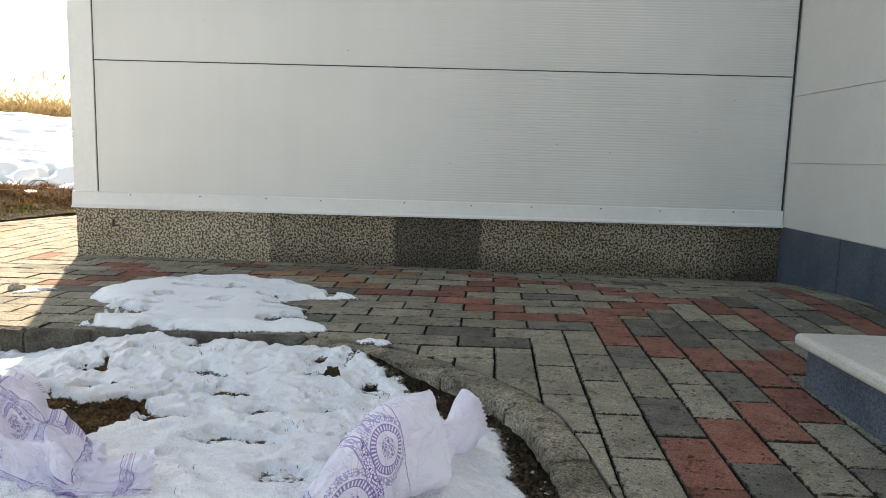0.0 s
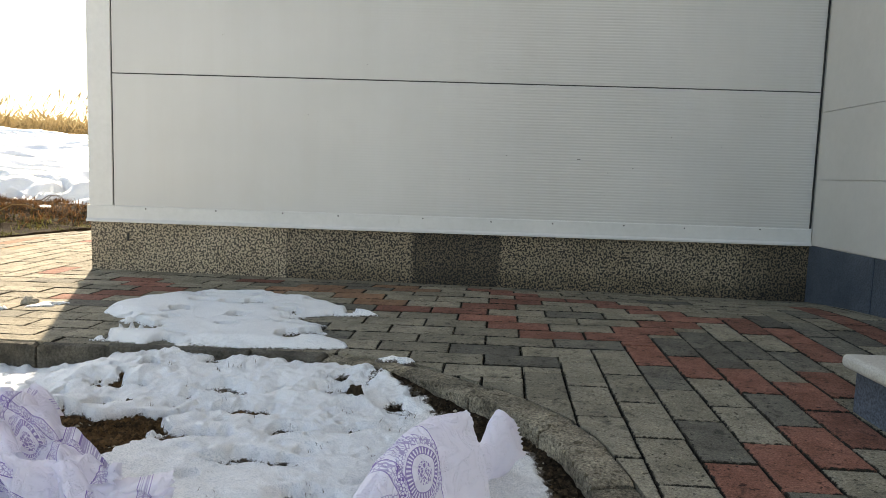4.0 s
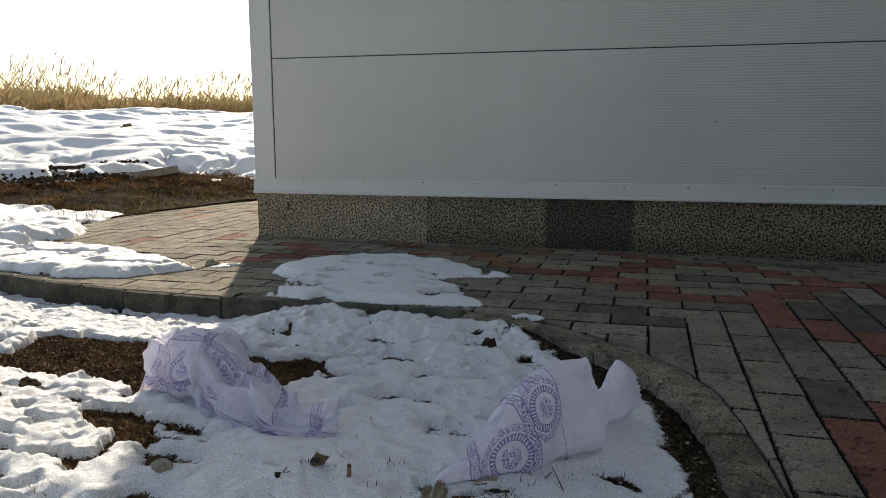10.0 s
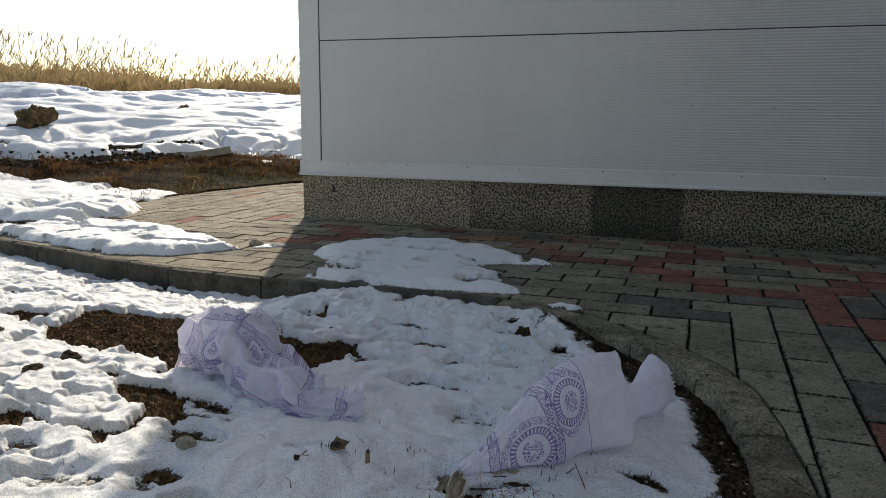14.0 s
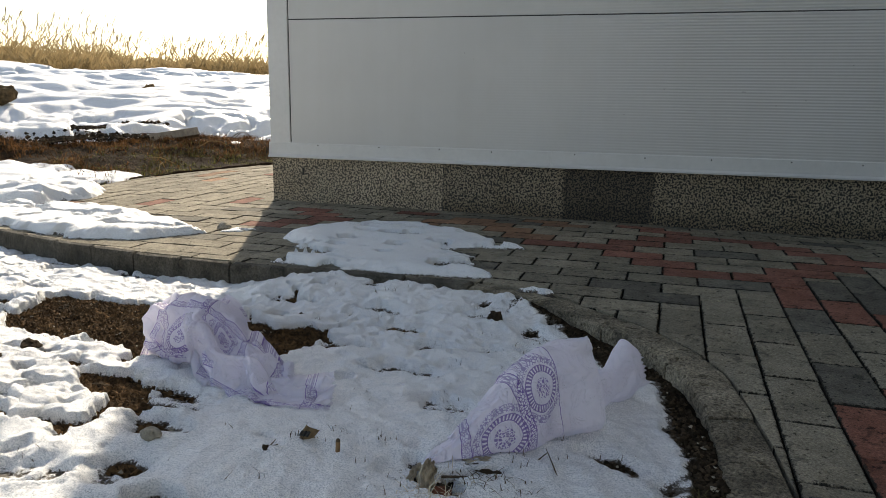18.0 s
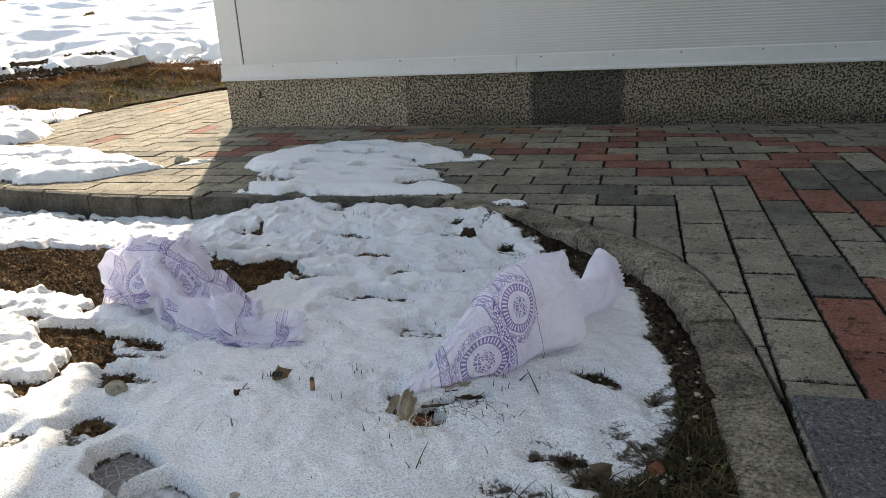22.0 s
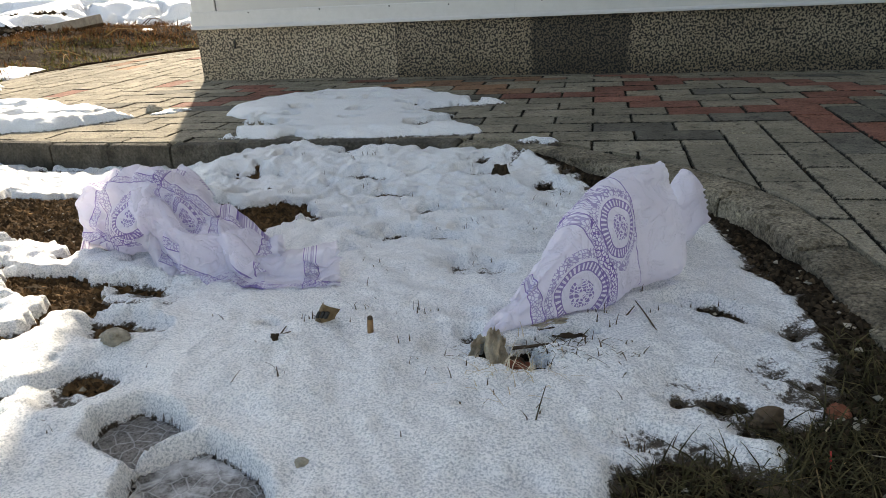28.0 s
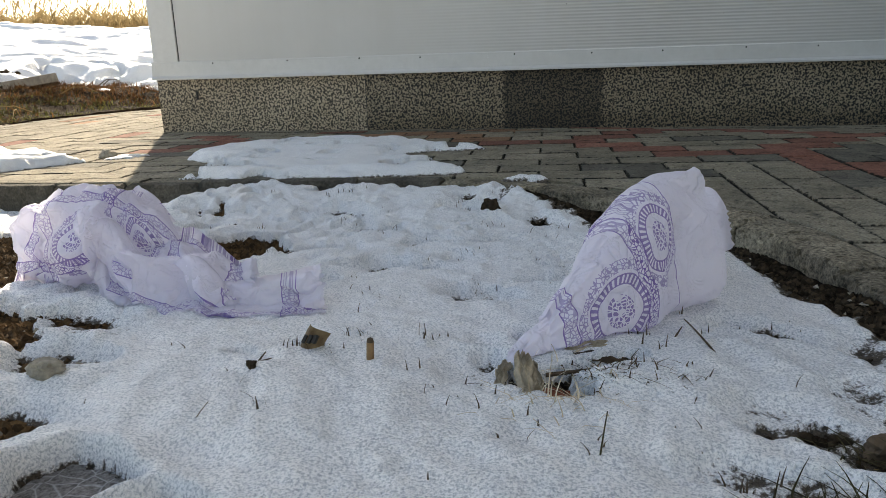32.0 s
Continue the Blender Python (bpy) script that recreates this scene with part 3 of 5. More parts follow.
# melt pits: centre, half sizes, depth
PITS = [(1.509, -2.095, 0.036, 0.03, 0.014), (1.102, -2.436, 0.04, 0.03, 0.011), (1.04, -2.33, 0.05, 0.035, 0.014), (1.485, -2.33, 0.055, 0.05, 0.009), (1.43, -1.44, 0.035, 0.03, 0.016), (1.265, -2.32, 0.018, 0.012, 0.01), (1.31, -1.88, 0.03, 0.025, 0.012),
        (1.44, -1.86, 0.035, 0.03, 0.012), (1.35, -1.74, 0.03, 0.024, 0.014), (1.23, -2.1, 0.022, 0.02, 0.014), (1.26, -2.0, 0.024, 0.02, 0.012), (1.22, -1.56, 0.04, 0.025, 0.012), (0.97, -2.27, 0.06, 0.05, 0.016), (1.6, -1.97, 0.025, 0.018, 0.014),
        (1.625, -1.86, 0.05, 0.025, 0.012), (1.73, -2.4, 0.07, 0.035, 0.007), (1.625, -2.39, 0.035, 0.025, 0.006), (1.79, -2.21, 0.05, 0.025, 0.008), (1.09, -1.62, 0.04, 0.025, 0.014)]
pit_rng = random.Random(61)
for _ in range(60):
    cx, cy = pit_rng.uniform(0.3, 1.85), pit_rng.uniform(-2.3, -1.36)
    pr = pit_rng.uniform(0.009, 0.026)
    PITS.append((cx, cy, pr * pit_rng.uniform(1.0, 1.5), pr, pit_rng.uniform(0.006, 0.014)))


def snow_thickness(x, y):
    edge = poly_distance(x, y, GARDEN_SNOW) + 0.022 * fbm(x * 8, y * 8, 41, 4) + 0.03 * fbm(x * 34, y * 34, 43, 3)
    fine = fbm(x * 60, y * 60, 53, 2)
    bare = patch_depth(x, y, BARE, 0.0)
    for shape in BARE_SHAPES:
        bare = np.maximum(bare, np.clip(poly_distance(x, y, shape) / 0.05, -9, 1))
    bare = bare + 0.8 * fbm(x * 6, y * 6, 51, 4) + 2.0 * fbm(x * 22, y * 26, 52, 3) + 0.6 * fine
    thin = patch_depth(x, y, THIN, 1.3 * fbm(x * 24, y * 28, 57, 3) + 0.6 * fine)
    rough = np.clip(smooth_step(-1.95, -1.55, y) * 0.45 + smooth_step(1.2, 0.7, x) * 0.9, 0, 1)
    th = 0.016 * smooth_step(-0.005, 0.025, edge) + 0.008 * smooth_step(0.03, 0.15, edge)
    th = th + 0.014 * fbm(x * 4, y * 4, 71, 3) + (0.011 + 0.018 * rough) * fbm(x * 14, y * 14, 72, 3) + (0.008 + 0.012 * rough) * fbm(x * 46, y * 46, 75, 3)
    th = th + 0.01 * rough * (0.12 - np.abs(fbm(x * 12, y * 14, 78, 4))) + 0.002 * fbm(x * 120, y * 120, 79, 2)
    th = th - 0.045 * smooth_step(-0.2, 0.1, bare)
    worn = smooth_step(-0.7, 0.25, thin)
    th = np.where(th > 0, th * (1 - worn) + worn * np.minimum(th, 0.006 + 0.02 * fbm(x * 45, y * 50, 58, 3)), th)
    ragged = 0.7 * fbm(x * 40, y * 40, 63, 3)
    for cx, cy, rx, ry, deep in PITS:
        th = th - 1.1 * deep * smooth_step(1.0, 0.35, np.hypot((x - cx) / rx, (y - cy) / ry) + ragged)
    holes = fbm(x * 14, y * 17, 61, 4)
    th = th - 0.024 * rough * smooth_step(0.13, 0.19, holes)
    for shape in (HEEL, SOLE):
        d = poly_distance(x, y, shape) + 0.006 * fine
        inside = smooth_step(-0.011, 0.003, d)
        th = th * (1 - inside) + inside * -0.02 + 0.003 * smooth_step(-0.03, -0.012, d) * (1 - inside)
    return th - 0.02 * smooth_step(0.0, -0.05, edge) + 0.05 * smooth_step(-0.6, -1.6, x) * smooth_step(-1.4, -0.6, y)


def snow_mesh(name, xs, ys, z, depth, keep):
    """A sheet of snow that remembers where it is thin enough for the dirt to show."""
    verts, faces = sheet(xs, ys, np.dstack([z])[..., 0], keep)
    me = raw_mesh(name, verts, faces, SNOW)
    amount = sheet(xs, ys, depth, keep)[0]
    layer = me.attributes.new("thin", "FLOAT", "POINT")
    layer.data.foreach_set("value", np.interp([a[2] for a in amount], [-0.004, 0.003, 0.009, 0.016], [0.9, 0.68, 0.42, 0.1]).astype(np.float32))
    return me


SX, SY = axis((-7, -1.6, 120), (-1.6, 0.4, 200), (0.4, 1.95, 400)), axis((-6, -3.2, 30), (-3.2, -2.7, 40), (-2.7, -1.2, 390), (-1.2, 0.6, 70))
sx, sy = np.meshgrid(SX, SY)
th = snow_thickness(sx, sy)
d_paved = poly_distance(sx, sy, PAVED)
snow_h = bed_z(sx, sy) + th
tagged(new("snow_cover", snow_mesh("snow_cover", SX, SY, snow_h, th, (th > -0.012) & (d_paved < np.where(sx < 1.4, -0.012, -0.035)))), "old granular snow melting off the garden bed", "snow", kind="stuff")
BX, BY = axis((-40, -12, 56), (-12, -0.2, 330), (-0.2, 12, 50)), axis((-3, 1, 110), (1, 8, 260), (8, 14, 80), (14, 40, 40))
bx, by = np.meshgrid(BX, BY)
bs = back(bx, by)
def bank_base(x, y, s):
    """The bank's own lie under the drifts."""
    lie = np.interp(s + 0.25 * fbm(x * 0.5, y * 0.5, 31, 3), [1.3, 2.1, 2.8, 4.2, 6.0, 8.0, 11.0, 16.0, 60.0], [-0.03, 0.06, 0.15, 0.36, 0.6, 0.8, 0.94, 1.05, 1.2])
    return lie + (0.1 * fbm(x * 1.6, y * 1.6, 3, 3) + 0.22 * fbm(x * 0.9, y * 0.9, 4, 2)) * smooth_step(0.9, 2.8, s)


# drifts run along the bank and a little down it
run, rise = 0.77 * bx + 0.64 * by - 0.5 * bs, bs
drift = 0.5 * (0.16 - np.abs(fbm(run * 0.32 + 3, rise * 1.5, 83, 4))) + 0.17 * (0.14 - np.abs(fbm(run * 0.8, rise * 4.6, 86, 4))) + 0.05 * fbm(run * 4, rise * 14, 89, 3)
foot = 1 - smooth_step(2.3, 3.5, bs + 0.9 * fbm(bx * 1.3, by * 1.3, 85, 4) + 0.7 * fbm(bx * 5, by * 5, 88, 4))
bare_spot = smooth_step(0.06, 0.1, fbm(bx * 3.4, by * 3.4, 87, 4)) * smooth_step(4.2, 3.0, bs) + smooth_step(0.12, 0.18, fbm(bx * 2.4, by * 2.4, 82, 4)) * smooth_step(6.5, 8.5, bs)
bank_h = bank_base(bx, by, bs) + 0.05 + drift - 0.2 * np.clip(foot + bare_spot, 0, 1) - 0.2 * smooth_step(9.4, 10.6, bs + fbm(bx * 2, by * 2, 84, 3))
far_th = bank_h - soil_z(bx, by)
tagged(new("snow_bank", raw_mesh("snow_bank", *sheet(BX, BY, bank_h, (far_th > -0.05) & (bs > 2.25)), SNOW)), "sunlit snow bank rising to the reeds", "snow", kind="stuff")


def snow_patch(outline, thick, seed, label, step=0.008, slits=()):
    px, py = [p[0] for p in outline], [p[1] for p in outline]
    xs, ys = np.arange(min(px) - 0.08, max(px) + 0.08, step), np.arange(min(py) - 0.08, max(py) + 0.08, step)
    x, y = np.meshgrid(xs, ys)
    d = poly_distance(x, y, outline) + 0.05 * fbm(x * 9, y * 17, seed, 4) + 0.018 * fbm(x * 50, y * 60, seed + 1, 2)
    h = thick * smooth_step(0, 0.05, d) ** 0.7 * (1 + 1.3 * fbm(x * 8, y * 8, seed + 3, 4)) - 0.012 * smooth_step(0.01, -0.01, d)
    h = h + 0.004 * fbm(x * 40, y * 55, seed + 5, 3) - 0.034 * smooth_step(0.085, 0.13, fbm(x * 9, y * 15, seed + 9, 4))
    for cx, cy, rx, ry in slits:
        h = h - 0.05 * smooth_step(1.0, 0.4, np.hypot((x - cx) / rx, (y - cy) / ry) + 0.5 * fbm(x * 30, y * 30, seed + 13, 3))
    return tagged(new("snow_patch", snow_mesh("snow_patch", xs, ys, pave_z(x, y) + 0.002 + h, h + 0.006, h > -0.006)), label, "snow patch", kind="stuff")


snow_patch([(0.62, -1.24), (0.6, -1.12), (0.66, -1.0), (0.52, -0.9), (0.5, -0.74), (0.6, -0.64), (0.75, -0.5), (0.962, -0.5), (1.228, -0.637), (1.44, -0.83), (1.3, -0.86), (1.17, -0.93), (1.3, -0.98), (1.37, -1.08), (1.3, -1.13), (1.45, -1.25), (1.17, -1.28), (0.9, -1.27)], 0.02, 11, "thin melting snow patch lying on grey paving", 0.007,
           ((0.8, -0.735, 0.05, 0.035), (0.925, -0.755, 0.05, 0.035), (0.79, -0.99, 0.035, 0.03), (1.145, -0.868, 0.05, 0.035), (1.24, -1.02, 0.08, 0.03)))
snow_patch([(-1.12, -0.86), (-1.05, -0.55), (-0.75, -0.5), (-0.47, -0.56), (-0.1, -0.7), (0.2, -0.88), (0.05, -1.05), (-0.23, -1.13), (-0.6, -1.03), (-1.0, -0.93)], 0.035, 13, "sunlit lumpy snow patch on the paved corner")
snow_patch([(-1.5, -0.6), (-1.05, -0.5), (-0.9, -0.25), (-1.05, 0.02), (-1.3, 0.15), (-1.6, 0.1), (-1.7, -0.3)], 0.06, 17, "thick snow drift over the path edge", 0.015)
snow_patch([(1.5, -1.35), (1.53, -1.31), (1.6, -1.33), (1.62, -1.37), (1.56, -1.385)], 0.012, 23, "small snow remnant on the kerb", 0.006)

# ---- house ----
house = thing("house", "white sandwich-panel house with a pebbled stone plinth", "building", kind="structure")
part("wall_north", box(0.006, 3.6, 0.006, 0.2, -0.2, 3.4), PANEL, house)
part("wall_side", box(0.006, 0.2, 0.2, 6.0, -0.2, 3.4), PANEL, house)
# East wing: unseen height and length added to cut sky light on the right.
part("wall_east", box(WALL_X + 0.006, WALL_X + 0.2, -9.0, 0.006, -0.2, 6.4), PANEL_SMOOTH, house)
for x0, x1 in ((0.0, 0.9052), (0.9088, WALL_X)):
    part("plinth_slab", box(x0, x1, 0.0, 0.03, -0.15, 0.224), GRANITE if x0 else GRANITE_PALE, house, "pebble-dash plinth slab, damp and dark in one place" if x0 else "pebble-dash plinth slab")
part("plinth_joint", box(0.9055, 0.9085, 0.004, 0.0058, -0.15, 0.22), RUBBER, house, "dark joint between plinth slabs")
part("corner_trim", box(-0.004, 0.106, -0.006, 0.1, 0.29, 3.4, 0.003), WHITE_TRIM, house, "white folded corner trim")
panels, trims = [], []
for z0, z1 in ((0.292, 0.886), (0.8905, 1.888), (1.8925, 3.4)):
    panels.append(part("wall_panel", box(0.110, WALL_X - 0.012, -0.001, 0.05, z0, z1, 0.002), PANEL, house))
for x0, x1 in ((-0.012, 1.419), (1.4205, WALL_X - 0.004)):
    bm = bmesh.new()
    prof = [(0.0, 0.294), (-0.006, 0.294), (-0.009, 0.29), (-0.012, 0.235), (-0.022, 0.226), (-0.022, 0.219), (0.0, 0.223)]
    ends = [[bm.verts.new((x, y, z)) for y, z in prof] for x in (x0, x1)]
    for k in range(len(prof)):
        j = (k + 1) % len(prof)
        bm.faces.new((ends[0][k], ends[0][j], ends[1][j], ends[1][k]))
    bm.faces.new(ends[0]); bm.faces.new(ends[1][::-1])
    bmesh.ops.recalc_face_normals(bm, faces=bm.faces)
    trims.append(part("drip_trim", bm, WHITE_TRIM, house, "white metal drip trim above the plinth"))
for k, (y0, y1) in enumerate(((-0.4975, -0.002), (-1.0, -0.5025), (-1.6, -1.005), (-9.0, -1.605))):
    part("plinth_slab", box(WALL_X - 0.004, WALL_X + 0.03, y0, y1, -0.2, 0.221), BLUE_STONE, house, "dark blue-grey granite plinth slab")
# The panel above 3.4 m belongs to the wing's added, unseen height.
for z0, z1 in ((0.225, 0.508), (0.511, 0.8), (0.803, 1.8), (1.803, 3.4), (3.403, 6.4)):
    part("wall_panel", box(WALL_X, WALL_X + 0.05, -9.0, -0.006, z0, z1, 0.0008), PANEL_SMOOTH, house)
for z in (0.888, 1.89):
    part("joint_seal", box(0.11, WALL_X - 0.012, 0.0015, 0.0055, z - 0.003, z + 0.003), RUBBER, house, "dark sealant in the panel joint")
part("joint_seal", box(0.1062, 0.1098, 0.0005, 0.0055, 0.294, 3.4), RUBBER, house, "dark sealant beside the corner trim")
part("joint_seal", box(WALL_X - 0.0075, WALL_X - 0.0025, -0.002, 0.02, 0.224, 3.4), RUBBER, house, "dark sealant in the inner corner")
part("roof", box(-0.5, WALL_X - 0.002, -0.5, 6.5, 3.4, 3.55, 0.01), WHITE_TRIM, house, "unseen flat white roof edge")
# Unseen roof of the raised wing, added along with it.
part("roof", box(WALL_X - 0.5, 6.5, -9.3, 0.2, 6.4, 6.55, 0.01), WHITE_TRIM, house, "unseen flat white roof edge")
random.seed(5)
for k in range(10):
    bm = bmesh.new()
    bmesh.ops.create_uvsphere(bm, u_segments=8, v_segments=5, radius=0.0035)
    x = 0.25 + 0.31 * k + random.uniform(-0.04, 0.04)
    rivet = part("rivet", bm, RUBBER, trims[x > 1.42], "dark rivet head")
    rivet.location = (x, -0.009, 0.281 + random.uniform(-0.004, 0.004))

for x, z, w in ((1.0, 0.728, 0.006), (1.89, 0.576, 0.01), (2.21, 0.567, 0.022), (1.73, 0.466, 0.008), (2.34, 0.512, 0.007), (2.45, 0.534, 0.009), (1.26, 0.955, 0.006), (2.61, 0.676, 0.006), (2.99, 0.78, 0.007), (2.83, 0.64, 0.007)):
    part("paint_chip", box(x - w * 0.35, x + w * 0.35, -0.0022, 0.0, z - 0.001, z + 0.001), RUBBER, panels[z > 0.888], "dark chip in the white coating")
bm = bmesh.new()
bmesh.ops.create_cone(bm, cap_ends=True, segments=8, radius1=0.005, radius2=0.004, depth=0.035)
hook = part("wire_hook", bm, RUBBER, house, "rusty wire stub let into the plinth")
hook.location, hook.rotation_euler = (0.175, -0.006, 0.152), (0.1, 0.12, 0)

# ---- doorstep ----
doorstep = thing("doorstep", "low stone doorstep with a pale rounded slab on blue-grey sides", "step")
part("riser", box(2.575, WALL_X - 0.006, -3.6, -1.625, -0.06, 0.087, 0.002), BLUE_STONE, doorstep, "streaked blue-grey stone sides")
part("tread", box(2.552, WALL_X - 0.005, -3.6, -1.6, 0.088, 0.118, 0.012, 4), STEP_STONE, doorstep, "pale granite slab with a rounded nosing")
step_slab = thing("entrance_slab", "dark rough granite slab laid beside the kerb", "slab", kind="structure")
part("slab", box(2.042, 2.5, -4.0, -2.268, -0.06, -0.009, 0.005, 2), SLAB_STONE, step_slab)


# ---- kerb ----
kerb = thing("kerb", "weathered concrete kerb curving round the garden bed", "kerb", kind="structure")


def kerb_at(p):
    """The garden-side and the paving-side top edge at a place along the kerb, counted in corners of the plan."""
    k = min(int(p), len(KERB_OUT) - 2)
    f = p - k
    return tuple(Vector((a[0] + (b[0] - a[0]) * f, a[1] + (b[1] - a[1]) * f)) for a, b in ((KERB_OUT[k], KERB_OUT[k + 1]), (KERB_IN[k], KERB_IN[k + 1])))


def kerb_stone(p0, p1, seed):
    bm = bmesh.new()
    rng = random.Random(seed)
    rings = []
    n = 26
    lift = rng.uniform(-0.004, 0.004)
    for k in range(n):
        f = k / (n - 1)
        p = p0 + (p1 - p0) * (0.011 + 0.978 * f)
        out, inn = kerb_at(p)
        across = (inn - out)
        end = 0.006 if k in (0, n - 1) else 0.0
        ring = []
        profile = ((-0.05, -0.16), (-0.035, -0.07), (-0.028, -0.03), (-0.02, -0.012), (-0.005, -0.004), (0.03, -0.001), (0.2, 0.0), (0.4, 0.001), (0.6, 0.001), (0.8, 0.0), (0.92, -0.002), (0.95, -0.007), (0.955, -0.1))
        if p1 < 9:
            profile = ((-0.2, -0.16), (-0.12, -0.08), (-0.05, -0.03), (-0.02, -0.008), (0.1, -0.002), (0.5, 0.0), (0.9, 0.001), (0.98, -0.004), (1.0, -0.1))
        for a, dz in profile:
            q = out + across * a
            wear = 0.0034 if -0.07 < a < 0.08 else 0.001
            ring.append(bm.verts.new((q.x + rng.uniform(-wear, wear) * 0.6, q.y + rng.uniform(-wear, wear) * 0.6, float(pave_z(q.x, q.y)) + dz + lift + rng.uniform(-wear, wear * 0.3) - end)))
        rings.append(ring)
    for ra, rb in zip(rings, rings[1:]):
        for k in range(len(ra) - 1):
            bm.faces.new((ra[k], ra[k + 1], rb[k + 1], rb[k]))
    bm.faces.new(rings[0][::-1])
    bm.faces.new(rings[-1])
    bmesh.ops.recalc_face_normals(bm, faces=bm.faces)
    # Left stones take the concrete with shade in its colour.
    return part("kerb_stone", bm, KERB_SHADED if p1 < 9 else KERB, kerb)


stops, p = [0.0], 0.0
while p < len(KERB_OUT) - 1.01:
    want, got, q = (0.2 if p < 7.5 else 0.24), 0.0, p
    while got < want and q < len(KERB_OUT) - 1:
        got += (kerb_at(q + 0.01)[0] - kerb_at(q)[0]).length
        q += 0.01
    p = min(q, len(KERB_OUT) - 1)
    stops.append(p)
for k, (p0, p1) in enumerate(zip(stops, stops[1:])):
    kerb_stone(p0, p1, 100 + k)

# ---- dirty floor of the shoe print ----
def sole_material(name, white):
    m, nt, bsdf, pos = material(name)
    cracks = nt.nodes.new("ShaderNodeTexVoronoi")
    cracks.feature = "DISTANCE_TO_EDGE"
    cracks.inputs["Scale"].default_value = 55
    nt.links.new(pos, cracks.inputs["Vector"])
    fine = tex(nt, 300, 3, 0.7, pos)
    col = ramp(nt, fine, [(0.35, (0.06, 0.054, 0.048)), (0.65, (0.25, 0.24, 0.23))])
    pale = ramp(nt, cracks.outputs[0], [(0.01, (1, 1, 1)), (0.045, (0, 0, 0))])
    col = mix(nt, calc(nt, "MULTIPLY", pale, 0.35), col, (0.72, 0.73, 0.74))
    col = mix(nt, calc(nt, "MULTIPLY", calc(nt, "SUBTRACT", tex(nt, 22, 4, 0.6, pos), 0.75 - white), 4.0, True), col, (0.85, 0.86, 0.88))
    nt.links.new(col, bsdf.inputs["Base Color"])
    bsdf.inputs["Roughness"].default_value = 0.7
    nt.links.new(bump(nt, pale, 0.6, 0.002, bump(nt, fine, 0.8, 0.003)), bsdf.inputs["Normal"])
    return m


TRODDEN, HALF_FILLED = sole_material("trodden_dirty_ice", 0.1), sole_material("trodden_snow", 0.25)
print_floor = thing("shoe_print", "shoe print trodden through snow to dirty ice", "footprint", kind="structure")
for name, shape in (("heel", HEEL), ("sole", SOLE)):
    xs, ys = np.arange(1.12, 1.42, 0.005), np.arange(-2.75, -2.43, 0.005)
    fx, fy = np.meshgrid(xs, ys)
    ob = new(name, raw_mesh(name, *sheet(xs, ys, float(soil_z(np.array([1.24]), np.array([-2.55]))[0]) + 0.008 + 0.006 * fbm(fx * 40, fy * 40, 9, 3), poly_distance(fx, fy, shape) > 0.0), TRODDEN if name == "heel" else HALF_FILLED))
    ob.parent = print_floor



# ---- thin plastic bags ----
def facet(u, v, seed):
    """Heights at the corners of a bent lattice, met by flat triangles: sharp creases between flat facets."""
    u, v = u + 0.9 * fbm(u * 0.6, v * 0.6, seed, 2), v + 0.9 * fbm(u * 0.6 + 9, v * 0.6, seed + 3, 2)
    i, k = np.floor(u), np.floor(v)
    f, g = u - i, v - k
    flip = hash2(i, k, seed + 5) > 0.5
    f = np.where(flip, 1 - f, f)
    a, b = hash2(i + flip, k, seed), hash2(i + 1 - flip, k, seed)
    c, d = hash2(i + flip, k + 1, seed), hash2(i + 1 - flip, k + 1, seed)
    low = a + (b - a) * f + (d - b) * g
    high = a + (c - a) * g + (d - c) * f
    return np.where(f > g, low, high) - 0.5


def curve_point(pts, s):
    """A smooth way through a few points, s from 0 to 1."""
    n = len(pts) - 1
    k = min(int(s * n), n - 1)
    f = s * n - k
    p = [Vector(pts[max(0, min(n, k + j))]) for j in (-1, 0, 1, 2)]
    return 0.5 * (2 * p[1] + (p[2] - p[0]) * f + (2 * p[0] - 5 * p[1] + 4 * p[2] - p[3]) * f * f + (3 * p[1] - p[0] - 3 * p[2] + p[3]) * f ** 3)


def top_z(xs, ys):
    xs, ys = np.array(xs), np.array(ys)
    return soil_z(xs, ys) + np.maximum(0.0, snow_thickness(xs, ys))


def SNOW_TOP(x, y):
    ax, ay = np.array([x]), np.array([y])
    return float((soil_z(ax, ay) + np.maximum(0.0, snow_thickness(ax, ay)))[0])


